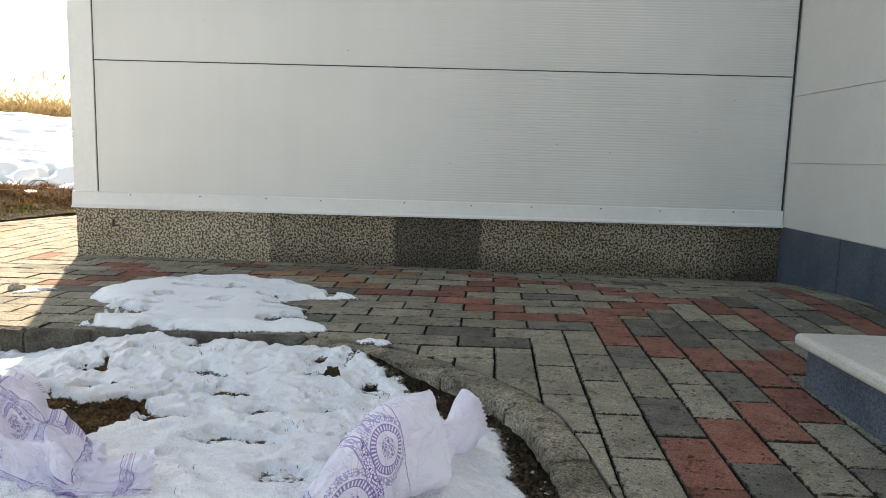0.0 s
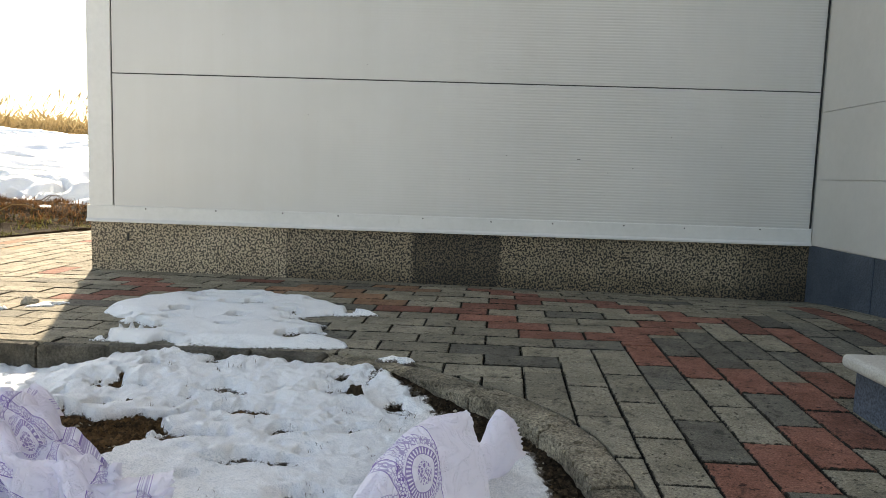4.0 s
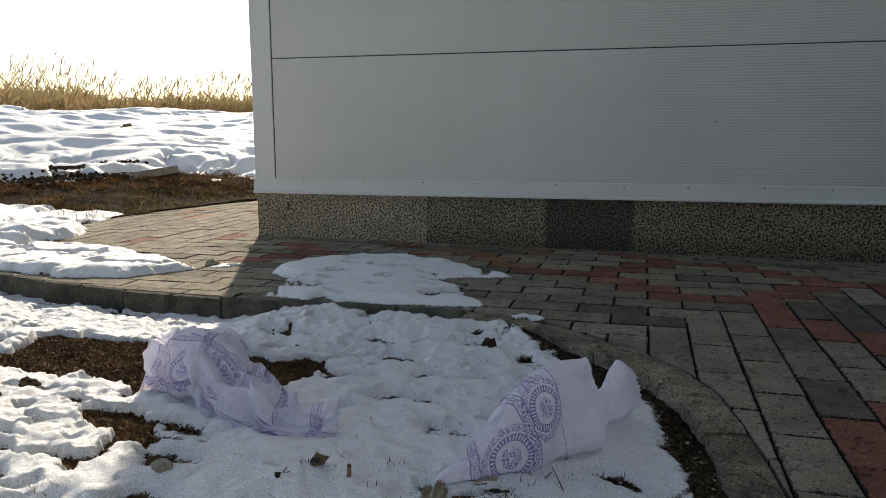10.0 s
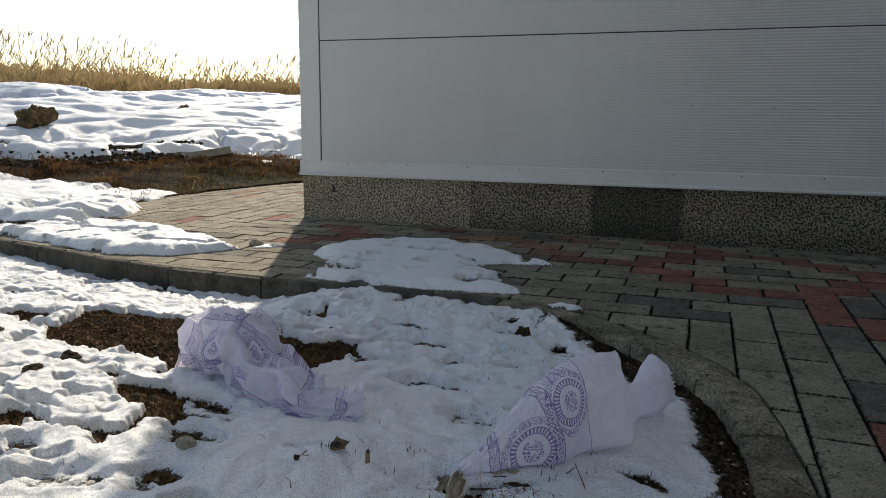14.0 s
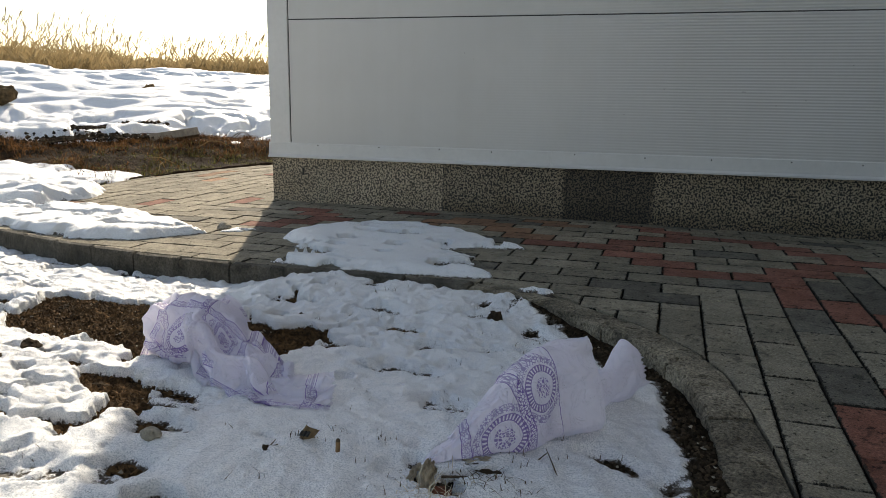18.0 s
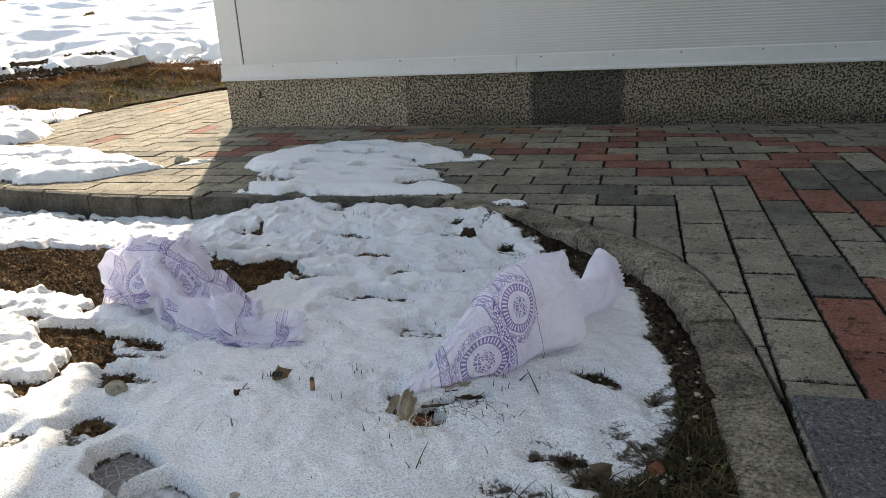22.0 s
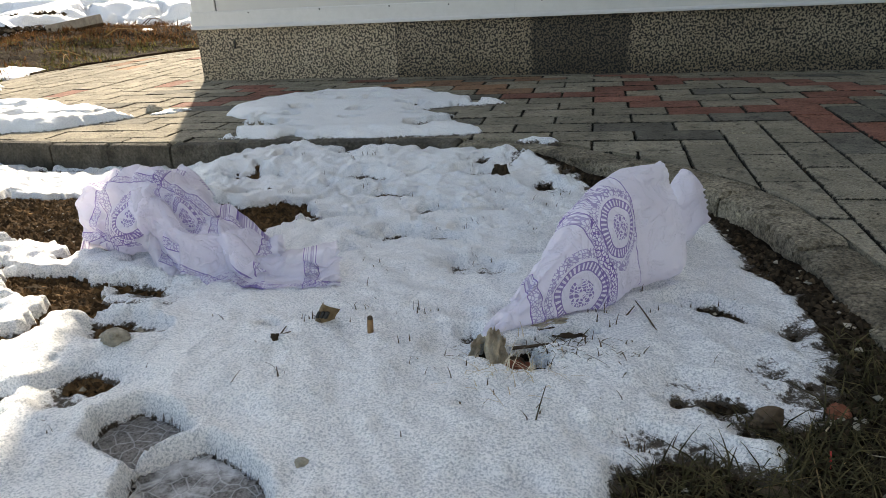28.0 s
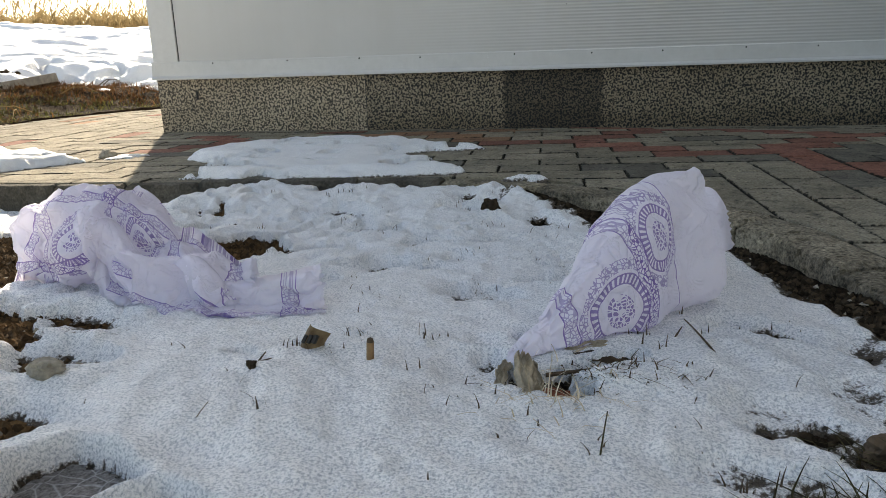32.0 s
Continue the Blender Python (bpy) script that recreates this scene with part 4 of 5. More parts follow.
def film_lens(name, mat, parent, low, top, front, rear, seed, amount, span=(0.0, 1.0), n=100, around=96, pleat=0.0, ragged=0.0, label=""):
    """Thin film standing between a lower and an upper edge, bellied to both sides, creased all over. front and rear: how far it bellies, along its length."""
    rng = random.Random(seed)
    edge = [rng.uniform(-1, 1) for _ in range(around + 1)]
    verts, normals, pu, pv, uvs, length, last = [], [], [], [], [], 0.0, curve_point(low, 0).lerp(curve_point(top, 0), 0.5)
    for i in range(n + 1):
        s = span[0] + (span[1] - span[0]) * i / n
        b, t = curve_point(low, s), curve_point(top, s)
        c, axis_v = (b + t) / 2, (t - b) / 2
        b2, t2 = curve_point(low, min(1, s + 0.02)), curve_point(top, min(1, s + 0.02))
        b1, t1 = curve_point(low, max(0, s - 0.02)), curve_point(top, max(0, s - 0.02))
        along = ((b2 + t2) - (b1 + t1)).normalized()
        if i == 0 and s > 0:
            steps = [(curve_point(low, s * k / 20) + curve_point(top, s * k / 20)) / 2 for k in range(21)]
            length = sum((q - p).length for p, q in zip(steps, steps[1:]))
        else:
            length += (c - last).length
        last = c
        out = along.cross(axis_v).normalized()
        if out.y > 0:
            out = -out
        f, r = (float(np.interp(s, np.linspace(0, 1, len(w)), w)) for w in (front, rear))
        h = axis_v.length
        for k in range(around + 1):
            a = 2 * math.pi * k / around
            ca, sa_ = math.cos(a), math.sin(a)
            belly = (f if ca > 0 else r) * math.copysign(abs(ca) ** 0.85, ca)
            fold = pleat * math.sin(9 * a + 1.3 * seed) * (1 - s) ** 1.5
            verts.append(c + axis_v * math.copysign(abs(sa_) ** 0.92, sa_) + out * (belly + fold) + along * (ragged * edge[k] * smooth_step(0.85, 1.0, s)))
            normals.append((out * ca * h + axis_v.normalized() * sa_ * max(f, r, 0.01)).normalized())
            pu.append(length)
            pv.append(sa_ * h + (0.0 if ca > 0 else 0.4))
            uvs.append((length, sa_ * h))
    pu, pv = np.array(pu), np.array(pv)
    bend = amount * (0.075 * facet(pu / 0.07, pv / 0.06, seed) + 0.028 * facet(pu / 0.03, pv / 0.027, seed + 20) + 0.008 * facet(pu / 0.012, pv / 0.011, seed + 40))
    verts = [p + m * float(q) for p, m, q in zip(verts, normals, bend)]
    for i in range(n + 1):
        a, b = i * (around + 1), i * (around + 1) + around
        verts[a] = verts[b] = (verts[a] + verts[b]) / 2
    floor = top_z([p.x for p in verts], [p.y for p in verts])
    verts = [Vector((p.x, p.y, max(p.z, float(f) + 0.002))) for p, f in zip(verts, floor)]
    faces = [(i * (around + 1) + k, i * (around + 1) + k + 1, (i + 1) * (around + 1) + k + 1, (i + 1) * (around + 1) + k) for i in range(n) for k in range(around)]
    me = raw_mesh(name, [tuple(v) for v in verts], faces, mat)
    layer = me.uv_layers.new(name="UVMap")
    for loop in me.loops:
        layer.data[loop.index].uv = uvs[loop.vertex_index]
    ob = new(name, me)
    ob.parent = parent
    if label:
        ob["label"] = label
    return ob


standing_bag = thing("plastic_bag", "white plastic bag with violet rosettes propped open on the snow", "plastic bag", group="wind-blown bags")
foot_line = [(1.555, -2.305, -0.042), (1.6, -2.283, -0.042), (1.65, -2.235, -0.038), (1.7, -2.155, -0.03), (1.764, -2.105, -0.036)]
ridge_line = [(1.556, -2.298, 0.014), (1.583, -2.272, 0.046), (1.617, -2.235, 0.08), (1.668, -2.15, 0.114), (1.732, -2.098, 0.122)]
BELLY, HOLLOW = [0.016, 0.022, 0.026, 0.028, 0.026], [0.012, 0.03, 0.04, 0.044, 0.05]
film_lens("body", BAG_PRINT, standing_bag, foot_line, ridge_line, BELLY, HOLLOW, 3, 0.32, (0.0, 0.74), n=130, around=110, pleat=0.003, label="printed milky film with violet rosettes")
film_lens("hem", BAG_PLAIN, standing_bag, foot_line, ridge_line, BELLY, HOLLOW, 3, 0.32, (0.74, 1.0), n=50, around=110, pleat=0.003, ragged=0.0015, label="unprinted white hem standing open")
film_lens("neck", BAG_PLAIN, standing_bag, [(1.522, -2.322, -0.038), (1.54, -2.312, -0.042), (1.557, -2.304, -0.043)], [(1.527, -2.315, -0.012), (1.543, -2.306, 0.004), (1.558, -2.297, 0.014)], [0.012, 0.016, 0.016], [0.012, 0.014, 0.012], 5, 0.35, n=30, around=50, pleat=0.002, label="plain white gathered neck")
film_lens("handle_flap", BAG_PLAIN, standing_bag, [(1.74, -2.06, -0.03), (1.775, -1.985, -0.04), (1.812, -1.935, -0.038), (1.838, -1.905, -0.025)], [(1.738, -2.05, 0.035), (1.762, -1.985, 0.028), (1.786, -1.945, 0.07), (1.818, -1.915, 0.046)], [0.01, 0.016, 0.024, 0.008], [0.01, 0.016, 0.024, 0.008], 8, 0.3, n=60, around=60, ragged=0.006, label="plain white handle end blown out")

lying_bag = thing("plastic_bag", "crumpled white plastic bag with violet borders lying on snow", "plastic bag", group="wind-blown bags")
film_lens("body", BAG_LACE, lying_bag, [(0.78, -1.972, -0.04), (0.885, -2.03, -0.042), (1.0, -2.085, -0.042), (1.1, -2.12, -0.042), (1.21, -2.13, -0.04)], [(0.8, -1.95, 0.03), (0.885, -1.985, 0.078), (0.97, -1.98, 0.062), (1.07, -2.03, 0.03), (1.2, -2.095, 0.002)],
          [0.015, 0.035, 0.04, 0.03, 0.015], [0.02, 0.04, 0.04, 0.03, 0.015], 12, 1.0, n=170, around=120, ragged=0.004, label="crumpled film with violet lace borders")
film_lens("apron", BAG_EDGED, lying_bag, [(0.96, -2.08, 0.0), (1.03, -2.14, -0.03), (1.12, -2.172, -0.042), (1.22, -2.2, -0.042), (1.31, -2.19, -0.042)], [(0.94, -2.05, 0.066), (1.02, -2.085, 0.034), (1.11, -2.12, 0.018), (1.2, -2.135, -0.012), (1.285, -2.105, 0.008)],
          [0.006, 0.008, 0.008, 0.006, 0.005], [0.006, 0.008, 0.008, 0.006, 0.005], 16, 0.85, n=130, around=80, ragged=0.004, label="plain trailing fold with one violet line")
film_lens("lump", BAG_PLAIN, lying_bag, [(0.905, -2.05, 0.022), (0.95, -2.075, 0.01), (1.0, -2.085, -0.002)], [(0.905, -2.02, 0.076), (0.95, -2.02, 0.084), (1.0, -2.03, 0.062)], [0.012, 0.03, 0.014], [0.02, 0.03, 0.02], 19, 0.95, n=70, around=80, label="plain white bulge of the bag")
film_lens("open_end", BAG_BORDER, lying_bag, [(0.765, -1.97, -0.04), (0.81, -2.0, -0.042), (0.87, -2.04, -0.03)], [(0.79, -1.945, 0.05), (0.825, -1.965, 0.072), (0.87, -1.985, 0.07)], [0.012, 0.026, 0.03], [0.02, 0.026, 0.02], 23, 0.85, n=70, around=80, ragged=0.003, label="violet-bordered open end")
film_lens("corner", BAG_LACE, lying_bag, [(0.975, -1.945, 0.03), (0.962, -1.935, 0.052), (0.952, -1.93, 0.075)], [(1.015, -1.95, 0.03), (0.985, -1.94, 0.062), (0.957, -1.93, 0.08)], [0.014, 0.012, 0.002], [0.014, 0.012, 0.002], 21, 0.3, n=40, around=50, label="violet-bordered corner sticking up")


# ---- loose bits on the snow and soil ----
def blob(name, at, size, mat, label, category, seed, parent=None, rough=0.3, turn=0.0, sink=0.3, group=""):
    bm = bmesh.new()
    bmesh.ops.create_icosphere(bm, subdivisions=4 if size[0] > 0.1 else 3, radius=1.0)
    c, s = math.cos(turn), math.sin(turn)
    for v in bm.verts:
        n1 = noise.noise(v.co * 1.3 + Vector((seed, 0, 0))) + 0.5 * noise.noise(v.co * 3.1 + Vector((0, seed, 0))) + 0.25 * noise.noise(v.co * 8.0 + Vector((seed, seed, 0)))
        cut = noise.cell(v.co * 1.7 + Vector((0, 0, seed)))
        q = v.co * (1 + rough * n1 + 0.12 * cut)
        q = Vector((q.x * size[0], q.y * size[1], q.z * size[2]))
        v.co = Vector((q.x * c - q.y * s, q.x * s + q.y * c, q.z + size[2] * (1 - 2 * sink)))
    ob = part(name, bm, mat, parent, smooth=False)
    ob.location = at
    if parent is None:
        tagged(ob, label, category, group)
    return ob


def on_snow(x, y, up=0.0):
    return (x, y, SNOW_TOP(x, y) + up)


SOIL_BITS = surface("soil_crumbs", (0.016, 0.012, 0.008), (0.075, 0.055, 0.036), 14, 0.95, 160, 0.5, 0.6, 0.004, island=0.6, gloss=0.05)
STONE = surface("grey_pebble", (0.22, 0.2, 0.16), (0.42, 0.38, 0.31), 30, 0.9, 120, 0.3, 0.6, 0.004)
CLAY = surface("red_clay_shard", (0.15, 0.05, 0.028), (0.26, 0.095, 0.055), 30, 0.9, 140, 0.3, 0.5, 0.003)
CARD = surface("buff_card", (0.12, 0.08, 0.042), (0.26, 0.19, 0.11), 90, 0.8, 150, 0.2, 0.2, 0.001)
HUSK = surface("pale_husk", (0.5, 0.41, 0.28), (0.74, 0.66, 0.52), 45, 0.85, 150, 0.35, 0.6, 0.003)
FILTER = surface("cigarette_filter", (0.2, 0.115, 0.055), (0.3, 0.18, 0.09), 60, 0.8, 200, 0.2, 0.2, 0.001)
INK = surface("black_print", (0.02, 0.02, 0.02), (0.035, 0.033, 0.03), 40, 0.6, 100, 0.1, 0.0, 0.001)
RED_STRING = surface("red_plastic_string", (0.5, 0.03, 0.03), (0.6, 0.06, 0.05), 40, 0.5, 100, 0.1, 0.0, 0.001)
WHITE_CARD = surface("white_printed_card", (0.72, 0.73, 0.76), (0.8, 0.8, 0.82), 20, 0.6, 100, 0.05, 0.0, 0.001)

blob("pebble", on_snow(1.1, -2.375, -0.004), (0.017, 0.012, 0.01), STONE, "grey pebble melted into the snow", "stone", 2)
blob("pebble", on_snow(1.797, -2.434, -0.002), (0.017, 0.011, 0.01), TWIG, "flat dark brown stone at the snow's edge", "stone", 5, turn=0.4)
blob("clay_shard", on_snow(1.862, -2.42, 0.0), (0.01, 0.011, 0.008), CLAY, "broken red clay shard in withered grass", "shard", 8)
blob("dead_leaf", on_snow(1.785, -2.54, 0.0), (0.02, 0.01, 0.004), TWIG, "curled brown dead leaf at the snow's lip", "leaf", 11, turn=-0.6)
blob("pebble", on_snow(1.396, -2.567, -0.002), (0.006, 0.005, 0.005), STONE, "tiny pale pebble on snow", "stone", 13)
blob("clod", on_snow(1.479, -1.56, -0.002), (0.017, 0.012, 0.014), SOIL_BITS, "dark clod of earth on snow", "clod", 17, rough=0.6)
for k, (x, y, r) in enumerate(((1.11, -2.455, 0.008), (1.07, -2.31, 0.009), (1.05, -2.34, 0.007), (1.11, -2.48, 0.006), (1.295, -2.37, 0.008), (0.36, -2.17, 0.035), (0.57, -2.18, 0.02), (0.55, -2.06, 0.026), (0.1, -1.91, 0.026), (0.21, -1.96, 0.024), (0.49, -2.05, 0.014), (0.38, -2.19, 0.02), (0.82, -2.17, 0.018), (0.68, -2.38, 0.022), (0.31, -1.72, 0.02), (-0.4, -1.65, 0.04), (0.98, -1.63, 0.014), (1.52, -2.34, 0.008))):
    blob("clod", on_snow(x, y, -0.002), (r, r * 0.65, r * 0.36), SOIL_BITS, "dark clod of earth on melting snow", "clod", 30 + k, rough=0.6, turn=k * 1.3, group="clods on the snow")
blob("paving_stone_chip", (0.21, -0.785, float(pave_z(0.21, -0.785))), (0.028, 0.022, 0.02), STONE, "small pale stone lying on the paving", "stone", 61, rough=0.25)
snow_patch([(0.24, -0.84), (0.25, -0.77), (0.33, -0.745), (0.36, -0.78), (0.34, -0.83)], 0.012, 29, "small bright slab of ice on the paving", 0.006)

# cigarette end
butt = thing("cigarette_end", "brown cigarette end standing upright in the snow", "cigarette end", at=on_snow(1.394, -2.336, -0.004))
bm = bmesh.new()
bmesh.ops.create_cone(bm, cap_ends=True, segments=14, radius1=0.0036, radius2=0.0034, depth=0.021)
bmesh.ops.translate(bm, verts=bm.verts, vec=(0, 0, 0.0105))
part("filter", bm, FILTER, butt)
bm = bmesh.new()
bmesh.ops.create_cone(bm, cap_ends=True, segments=14, radius1=0.0034, radius2=0.0026, depth=0.003)
bmesh.ops.translate(bm, verts=bm.verts, vec=(0, 0, 0.0226))
part("burnt_tip", bm, TWIG, butt, "dark burnt tip")
butt.rotation_euler = (0.05, 0.06, 0)


def bent_sheet(w, h, bend, thick=0.0008, seed=0, n=10):
    """A small bent and curled rectangle, standing on its lower edge."""
    bm = bmesh.new()
    rows = []
    for side in (-thick / 2, thick / 2):
        grid = []
        for i in range(n + 1):
            line = []
            for k in range(n + 1):
                x, z = (k / n - 0.5) * w, i / n * h
                y = bend * (x / w * 2) ** 2 * w + 0.15 * bend * z + 0.5 * abs(x + 0.3 * z - 0.1 * w) + 0.004 * noise.noise(Vector((x * 90, z * 90, seed))) + side
                line.append(bm.verts.new((x, y, z)))
            grid.append(line)
        rows.append(grid)
    for g, flip in zip(rows, (False, True)):
        for i in range(n):
            for k in range(n):
                f = (g[i][k], g[i][k + 1], g[i + 1][k + 1], g[i + 1][k])
                bm.faces.new(f[::-1] if flip else f)
    return bm


scrap = thing("card_scrap", "torn buff card scrap with black lettering in the snow", "card scrap", at=on_snow(1.327, -2.327, -0.004))
part("card", bent_sheet(0.021, 0.025, 0.5, seed=3), CARD, scrap)
for k in range(3):
    mark = part("printed_bar", box(-0.005 + 0.0045 * k, -0.002 + 0.0045 * k, -0.0022, 0.0048, 0.008 + 0.002 * k, 0.016 + 0.002 * k), INK, scrap, "black printed mark")
scrap.rotation_euler = (radians(-24), radians(22), radians(-14))

husk = thing("dry_husk", "pale fibrous husk hanging from the bag's foot over dark litter", "plant litter", at=(1.532, -2.335, -0.05))


def curl_strip(length, width, rise, seed, n=16):
    """A frayed, ribbed strip of husk that bows as it runs away from its root."""
    bm = bmesh.new()
    rows = []
    for i in range(n + 1):
        t = i / n
        half = width * (0.5 + 0.5 * math.sin(math.pi * (0.15 + 0.8 * t))) * (1 if t < 0.9 else 0.6)
        line = []
        for k in range(9):
            a = k / 8 - 0.5
            fray = 0.006 * noise.noise(Vector((k * 3.7, seed, 0))) if i in (0, n) else 0.0
            line.append(bm.verts.new((2 * a * half + 0.004 * noise.noise(Vector((t * 4, seed, 2))), -length * t + fray, rise * math.sin(math.pi * t) + 0.003 * math.cos(a * 20) + 0.008 * (0.25 - a * a) + 0.004 * noise.noise(Vector((a * 6, t * 7, seed))))))
        rows.append(line)
    for ra, rb in zip(rows, rows[1:]):
        for k in range(8):
            bm.faces.new((ra[k], ra[k + 1], rb[k + 1], rb[k]))
    bmesh.ops.solidify(bm, geom=list(bm.faces), thickness=0.0008)
    return bm


STRIPS = ((0.002, 0.012, 0.036, 0.06, 0.009, 0.01, 16, 6, 4, HUSK), (-0.012, 0.01, 0.026, 0.05, 0.006, 0.006, 14, -24, -14, HUSK), (0.01, 0.006, 0.03, 0.056, 0.005, 0.006, 14, 22, 8, HUSK),
          (0.03, 0.02, 0.022, 0.075, 0.01, 0.008, 4, 15, 100, TWIG), (0.04, 0.032, 0.028, 0.07, 0.007, 0.006, 4, -10, 112, HUSK), (0.02, -0.012, 0.016, 0.03, 0.01, 0.004, 12, 0, 40, TWIG))
for k, (x, y, z, length, width, rise, rx, ry, rz, mat) in enumerate(STRIPS):
    leaf = part("strip", curl_strip(length, width, rise, 3.3 * k), mat, husk, "" if mat is HUSK else "dark rotten strip", True)
    leaf.matrix_local = pose(x, y, z, rx, ry, rz)
chip = blob("chip", (0.028, -0.03, 0.008), (0.013, 0.01, 0.009), CLAY, "", "", 44, husk, 0.6, 0.4, 0.3)
chip["label"] = "red-brown rotten chip"

leaflet = thing("printed_card", "small white printed card lying in withered grass", "card", at=(1.935, -2.515, -0.052))
part("card", box(-0.022, 0.022, -0.035, 0.02, -0.0005, 0.0005), WHITE_CARD, leaflet)
for k, w in enumerate((0.018, 0.026, 0.02)):
    part("printed_bar", box(-w / 2, w / 2, 0.009 - 0.008 * k, 0.012 - 0.008 * k, 0.0007, 0.0012), INK, leaflet, "grey printed line")
leaflet.rotation_euler = (radians(14), radians(-6), radians(8))


def tube(pts, r0, r1, sides=6):
    bm = bmesh.new()
    rings = []
    for k, p in enumerate(pts):
        p = Vector(p)
        d = (Vector(pts[min(k + 1, len(pts) - 1)]) - Vector(pts[max(k - 1, 0)])).normalized()
        a = d.orthogonal().normalized()
        b = d.cross(a)
        r = r0 + (r1 - r0) * k / (len(pts) - 1)
        rings.append([bm.verts.new(p + a * r * math.cos(2 * math.pi * j / sides) + b * r * math.sin(2 * math.pi * j / sides)) for j in range(sides)])
    for ra, rb in zip(rings, rings[1:]):
        for j in range(sides):
            bm.faces.new((ra[j], ra[(j + 1) % sides], rb[(j + 1) % sides], rb[j]))
    bm.faces.new(rings[0][::-1])
    bm.faces.new(rings[-1])
    return bm


def twig(x, y, length, turn, rise, label, mat=TWIG, r=0.0012, bend=0.2, cat="twig"):
    c, s = math.cos(radians(turn)), math.sin(radians(turn))
    base = Vector(on_snow(x, y, -0.002))
    pts = [base + Vector((c * length * t, s * length * t, rise * length * (t - bend * t * t))) for t in (0, 0.25, 0.5, 0.75, 1)]
    return tagged(part("twig", tube(pts, r, r * 0.5), mat), label, cat)


rng = random.Random(9)
twig(1.715, -2.3, 0.045, 120, 0.6, "dark bent twig sticking out of the snow")
twig(1.68, -2.275, 0.026, 60, 0.25, "short dark twig on the snow")
twig(1.283, -2.37, 0.028, 25, 0.2, "forked dark twig lying in a melt hole")
twig(1.297, -2.365, 0.016, 80, 0.35, "forked dark twig lying in a melt hole")
twig(1.28, -2.46, 0.016, 60, 0.9, "fine dry stalk in the snow", r=0.0006)
twig(1.555, -2.34, 0.09, 12, 0.05, "long dark stalk lying under the bag", r=0.0022)
twig(1.585, -2.49, 0.035, 75, 0.7, "dry stalk standing in the snow", GRASS, 0.0008)
twig(1.86, -2.53, 0.11, 8, 0.15, "long pale straw in withered grass", STRAW, 0.001)
twig(1.9, -2.47, 0.1, -35, 0.3, "long pale straw in withered grass", STRAW, 0.0009)
for _ in range(70):
    x, y = rng.uniform(1.74, 1.93), rng.uniform(-2.62, -2.4)
    if poly_distance(x, y, GARDEN_SNOW) < -0.005:
        twig(x, y, rng.uniform(0.03, 0.11), rng.choice((0, 180)) + rng.gauss(10, 38), rng.uniform(0.05, 0.3), "dry straw matted into the withered grass", STRAW if rng.random() < 0.6 else HUSK, rng.uniform(0.0005, 0.001), 0.9, "straw")["group"] = "straws beside the kerb"
twig(1.83, -2.5, 0.02, 75, 0.7, "red plastic string end in the grass", RED_STRING, 0.0014, cat="string")


# ---- grass, crumbs and weeds ----
def blades(name, roots, mat, label, category, seed, low, high, width, curve=0.5, z_of=None, spread=None):
    """Many bent tapering blades as one object."""
    rng = random.Random(seed)
    verts, faces = [], []
    for x, y in roots:
        z = z_of(x, y)
        h, a, lean = rng.uniform(low, high), rng.uniform(0, 2 * math.pi), rng.uniform(0.1, 1.0) * curve
        c, s = math.cos(a), math.sin(a)
        w = width * rng.uniform(0.7, 1.3)
        b = len(verts)
        for t in (0.0, 0.45, 0.8, 1.0):
            off, up = lean * h * t * t, h * t * (1 - 0.35 * lean * t)
            ww = w * (1 - t) + 0.0002
            verts += [(x + c * off - s * ww, y + s * off + c * ww, z + up), (x + c * off + s * ww, y + s * off - c * ww, z + up)]
        faces += [(b + 2 * k, b + 2 * k + 1, b + 2 * k + 3, b + 2 * k + 2) for k in range(3)]
    return tagged(new(name, raw_mesh(name, verts, faces, mat, False)), label, category, kind="stuff")


def rooted(points, deep=0.003):
    z = top_z([p[0] for p in points], [p[1] for p in points])
    table = {p: float(v) - deep for p, v in zip(points, z)}
    return lambda x, y: table[(x, y)]


rng = random.Random(9)
tufts = []
spots = [(rng.uniform(0.95, 1.86), rng.uniform(-2.55, -1.4)) for _ in range(80)]
for (cx, cy), d in zip(spots, poly_distance([p[0] for p in spots], [p[1] for p in spots], GARDEN_SNOW)):
    if d < 0.03:
        continue
    tufts += [(cx + rng.gauss(0, 0.012), cy + rng.gauss(0, 0.01)) for _ in range(rng.randint(1, 8 if cy > -2.1 else 3))]
for cx, cy, n in ((1.33, -2.315, 22), (1.67, -1.76, 22), (1.43, -1.53, 16), (1.57, -1.74, 16), (1.64, -2.25, 14), (1.79, -2.2, 16), (1.36, -2.26, 10), (1.44, -2.27, 10), (1.06, -1.7, 14), (1.1, -1.78, 16), (1.69, -2.51, 22), (1.73, -2.525, 20)):
    tufts += [(cx + rng.gauss(0, 0.016), cy + rng.gauss(0, 0.012)) for _ in range(n)]
blades("grass_tufts", tufts, TWIG, "sparse dark grass blades poking through snow", "grass", 4, 0.005, 0.018, 0.0009, 0.7, rooted(tufts))
fibres = [(1.55 + rng.gauss(0.01, 0.025), -2.375 + rng.gauss(0, 0.03)) for _ in range(140)]
blades("husk_fibres", fibres, HUSK, "pale frayed fibres round the husk", "plant litter", 14, 0.008, 0.03, 0.0006, 2.4, rooted(fibres))
litter = [(1.6 + rng.gauss(0.0, 0.04), -2.345 + rng.gauss(0, 0.018)) for _ in range(160)]
blades("dead_stems", litter, TWIG, "dark dead stems under the bag", "plant litter", 15, 0.006, 0.015, 0.0009, 2.4, rooted(litter))
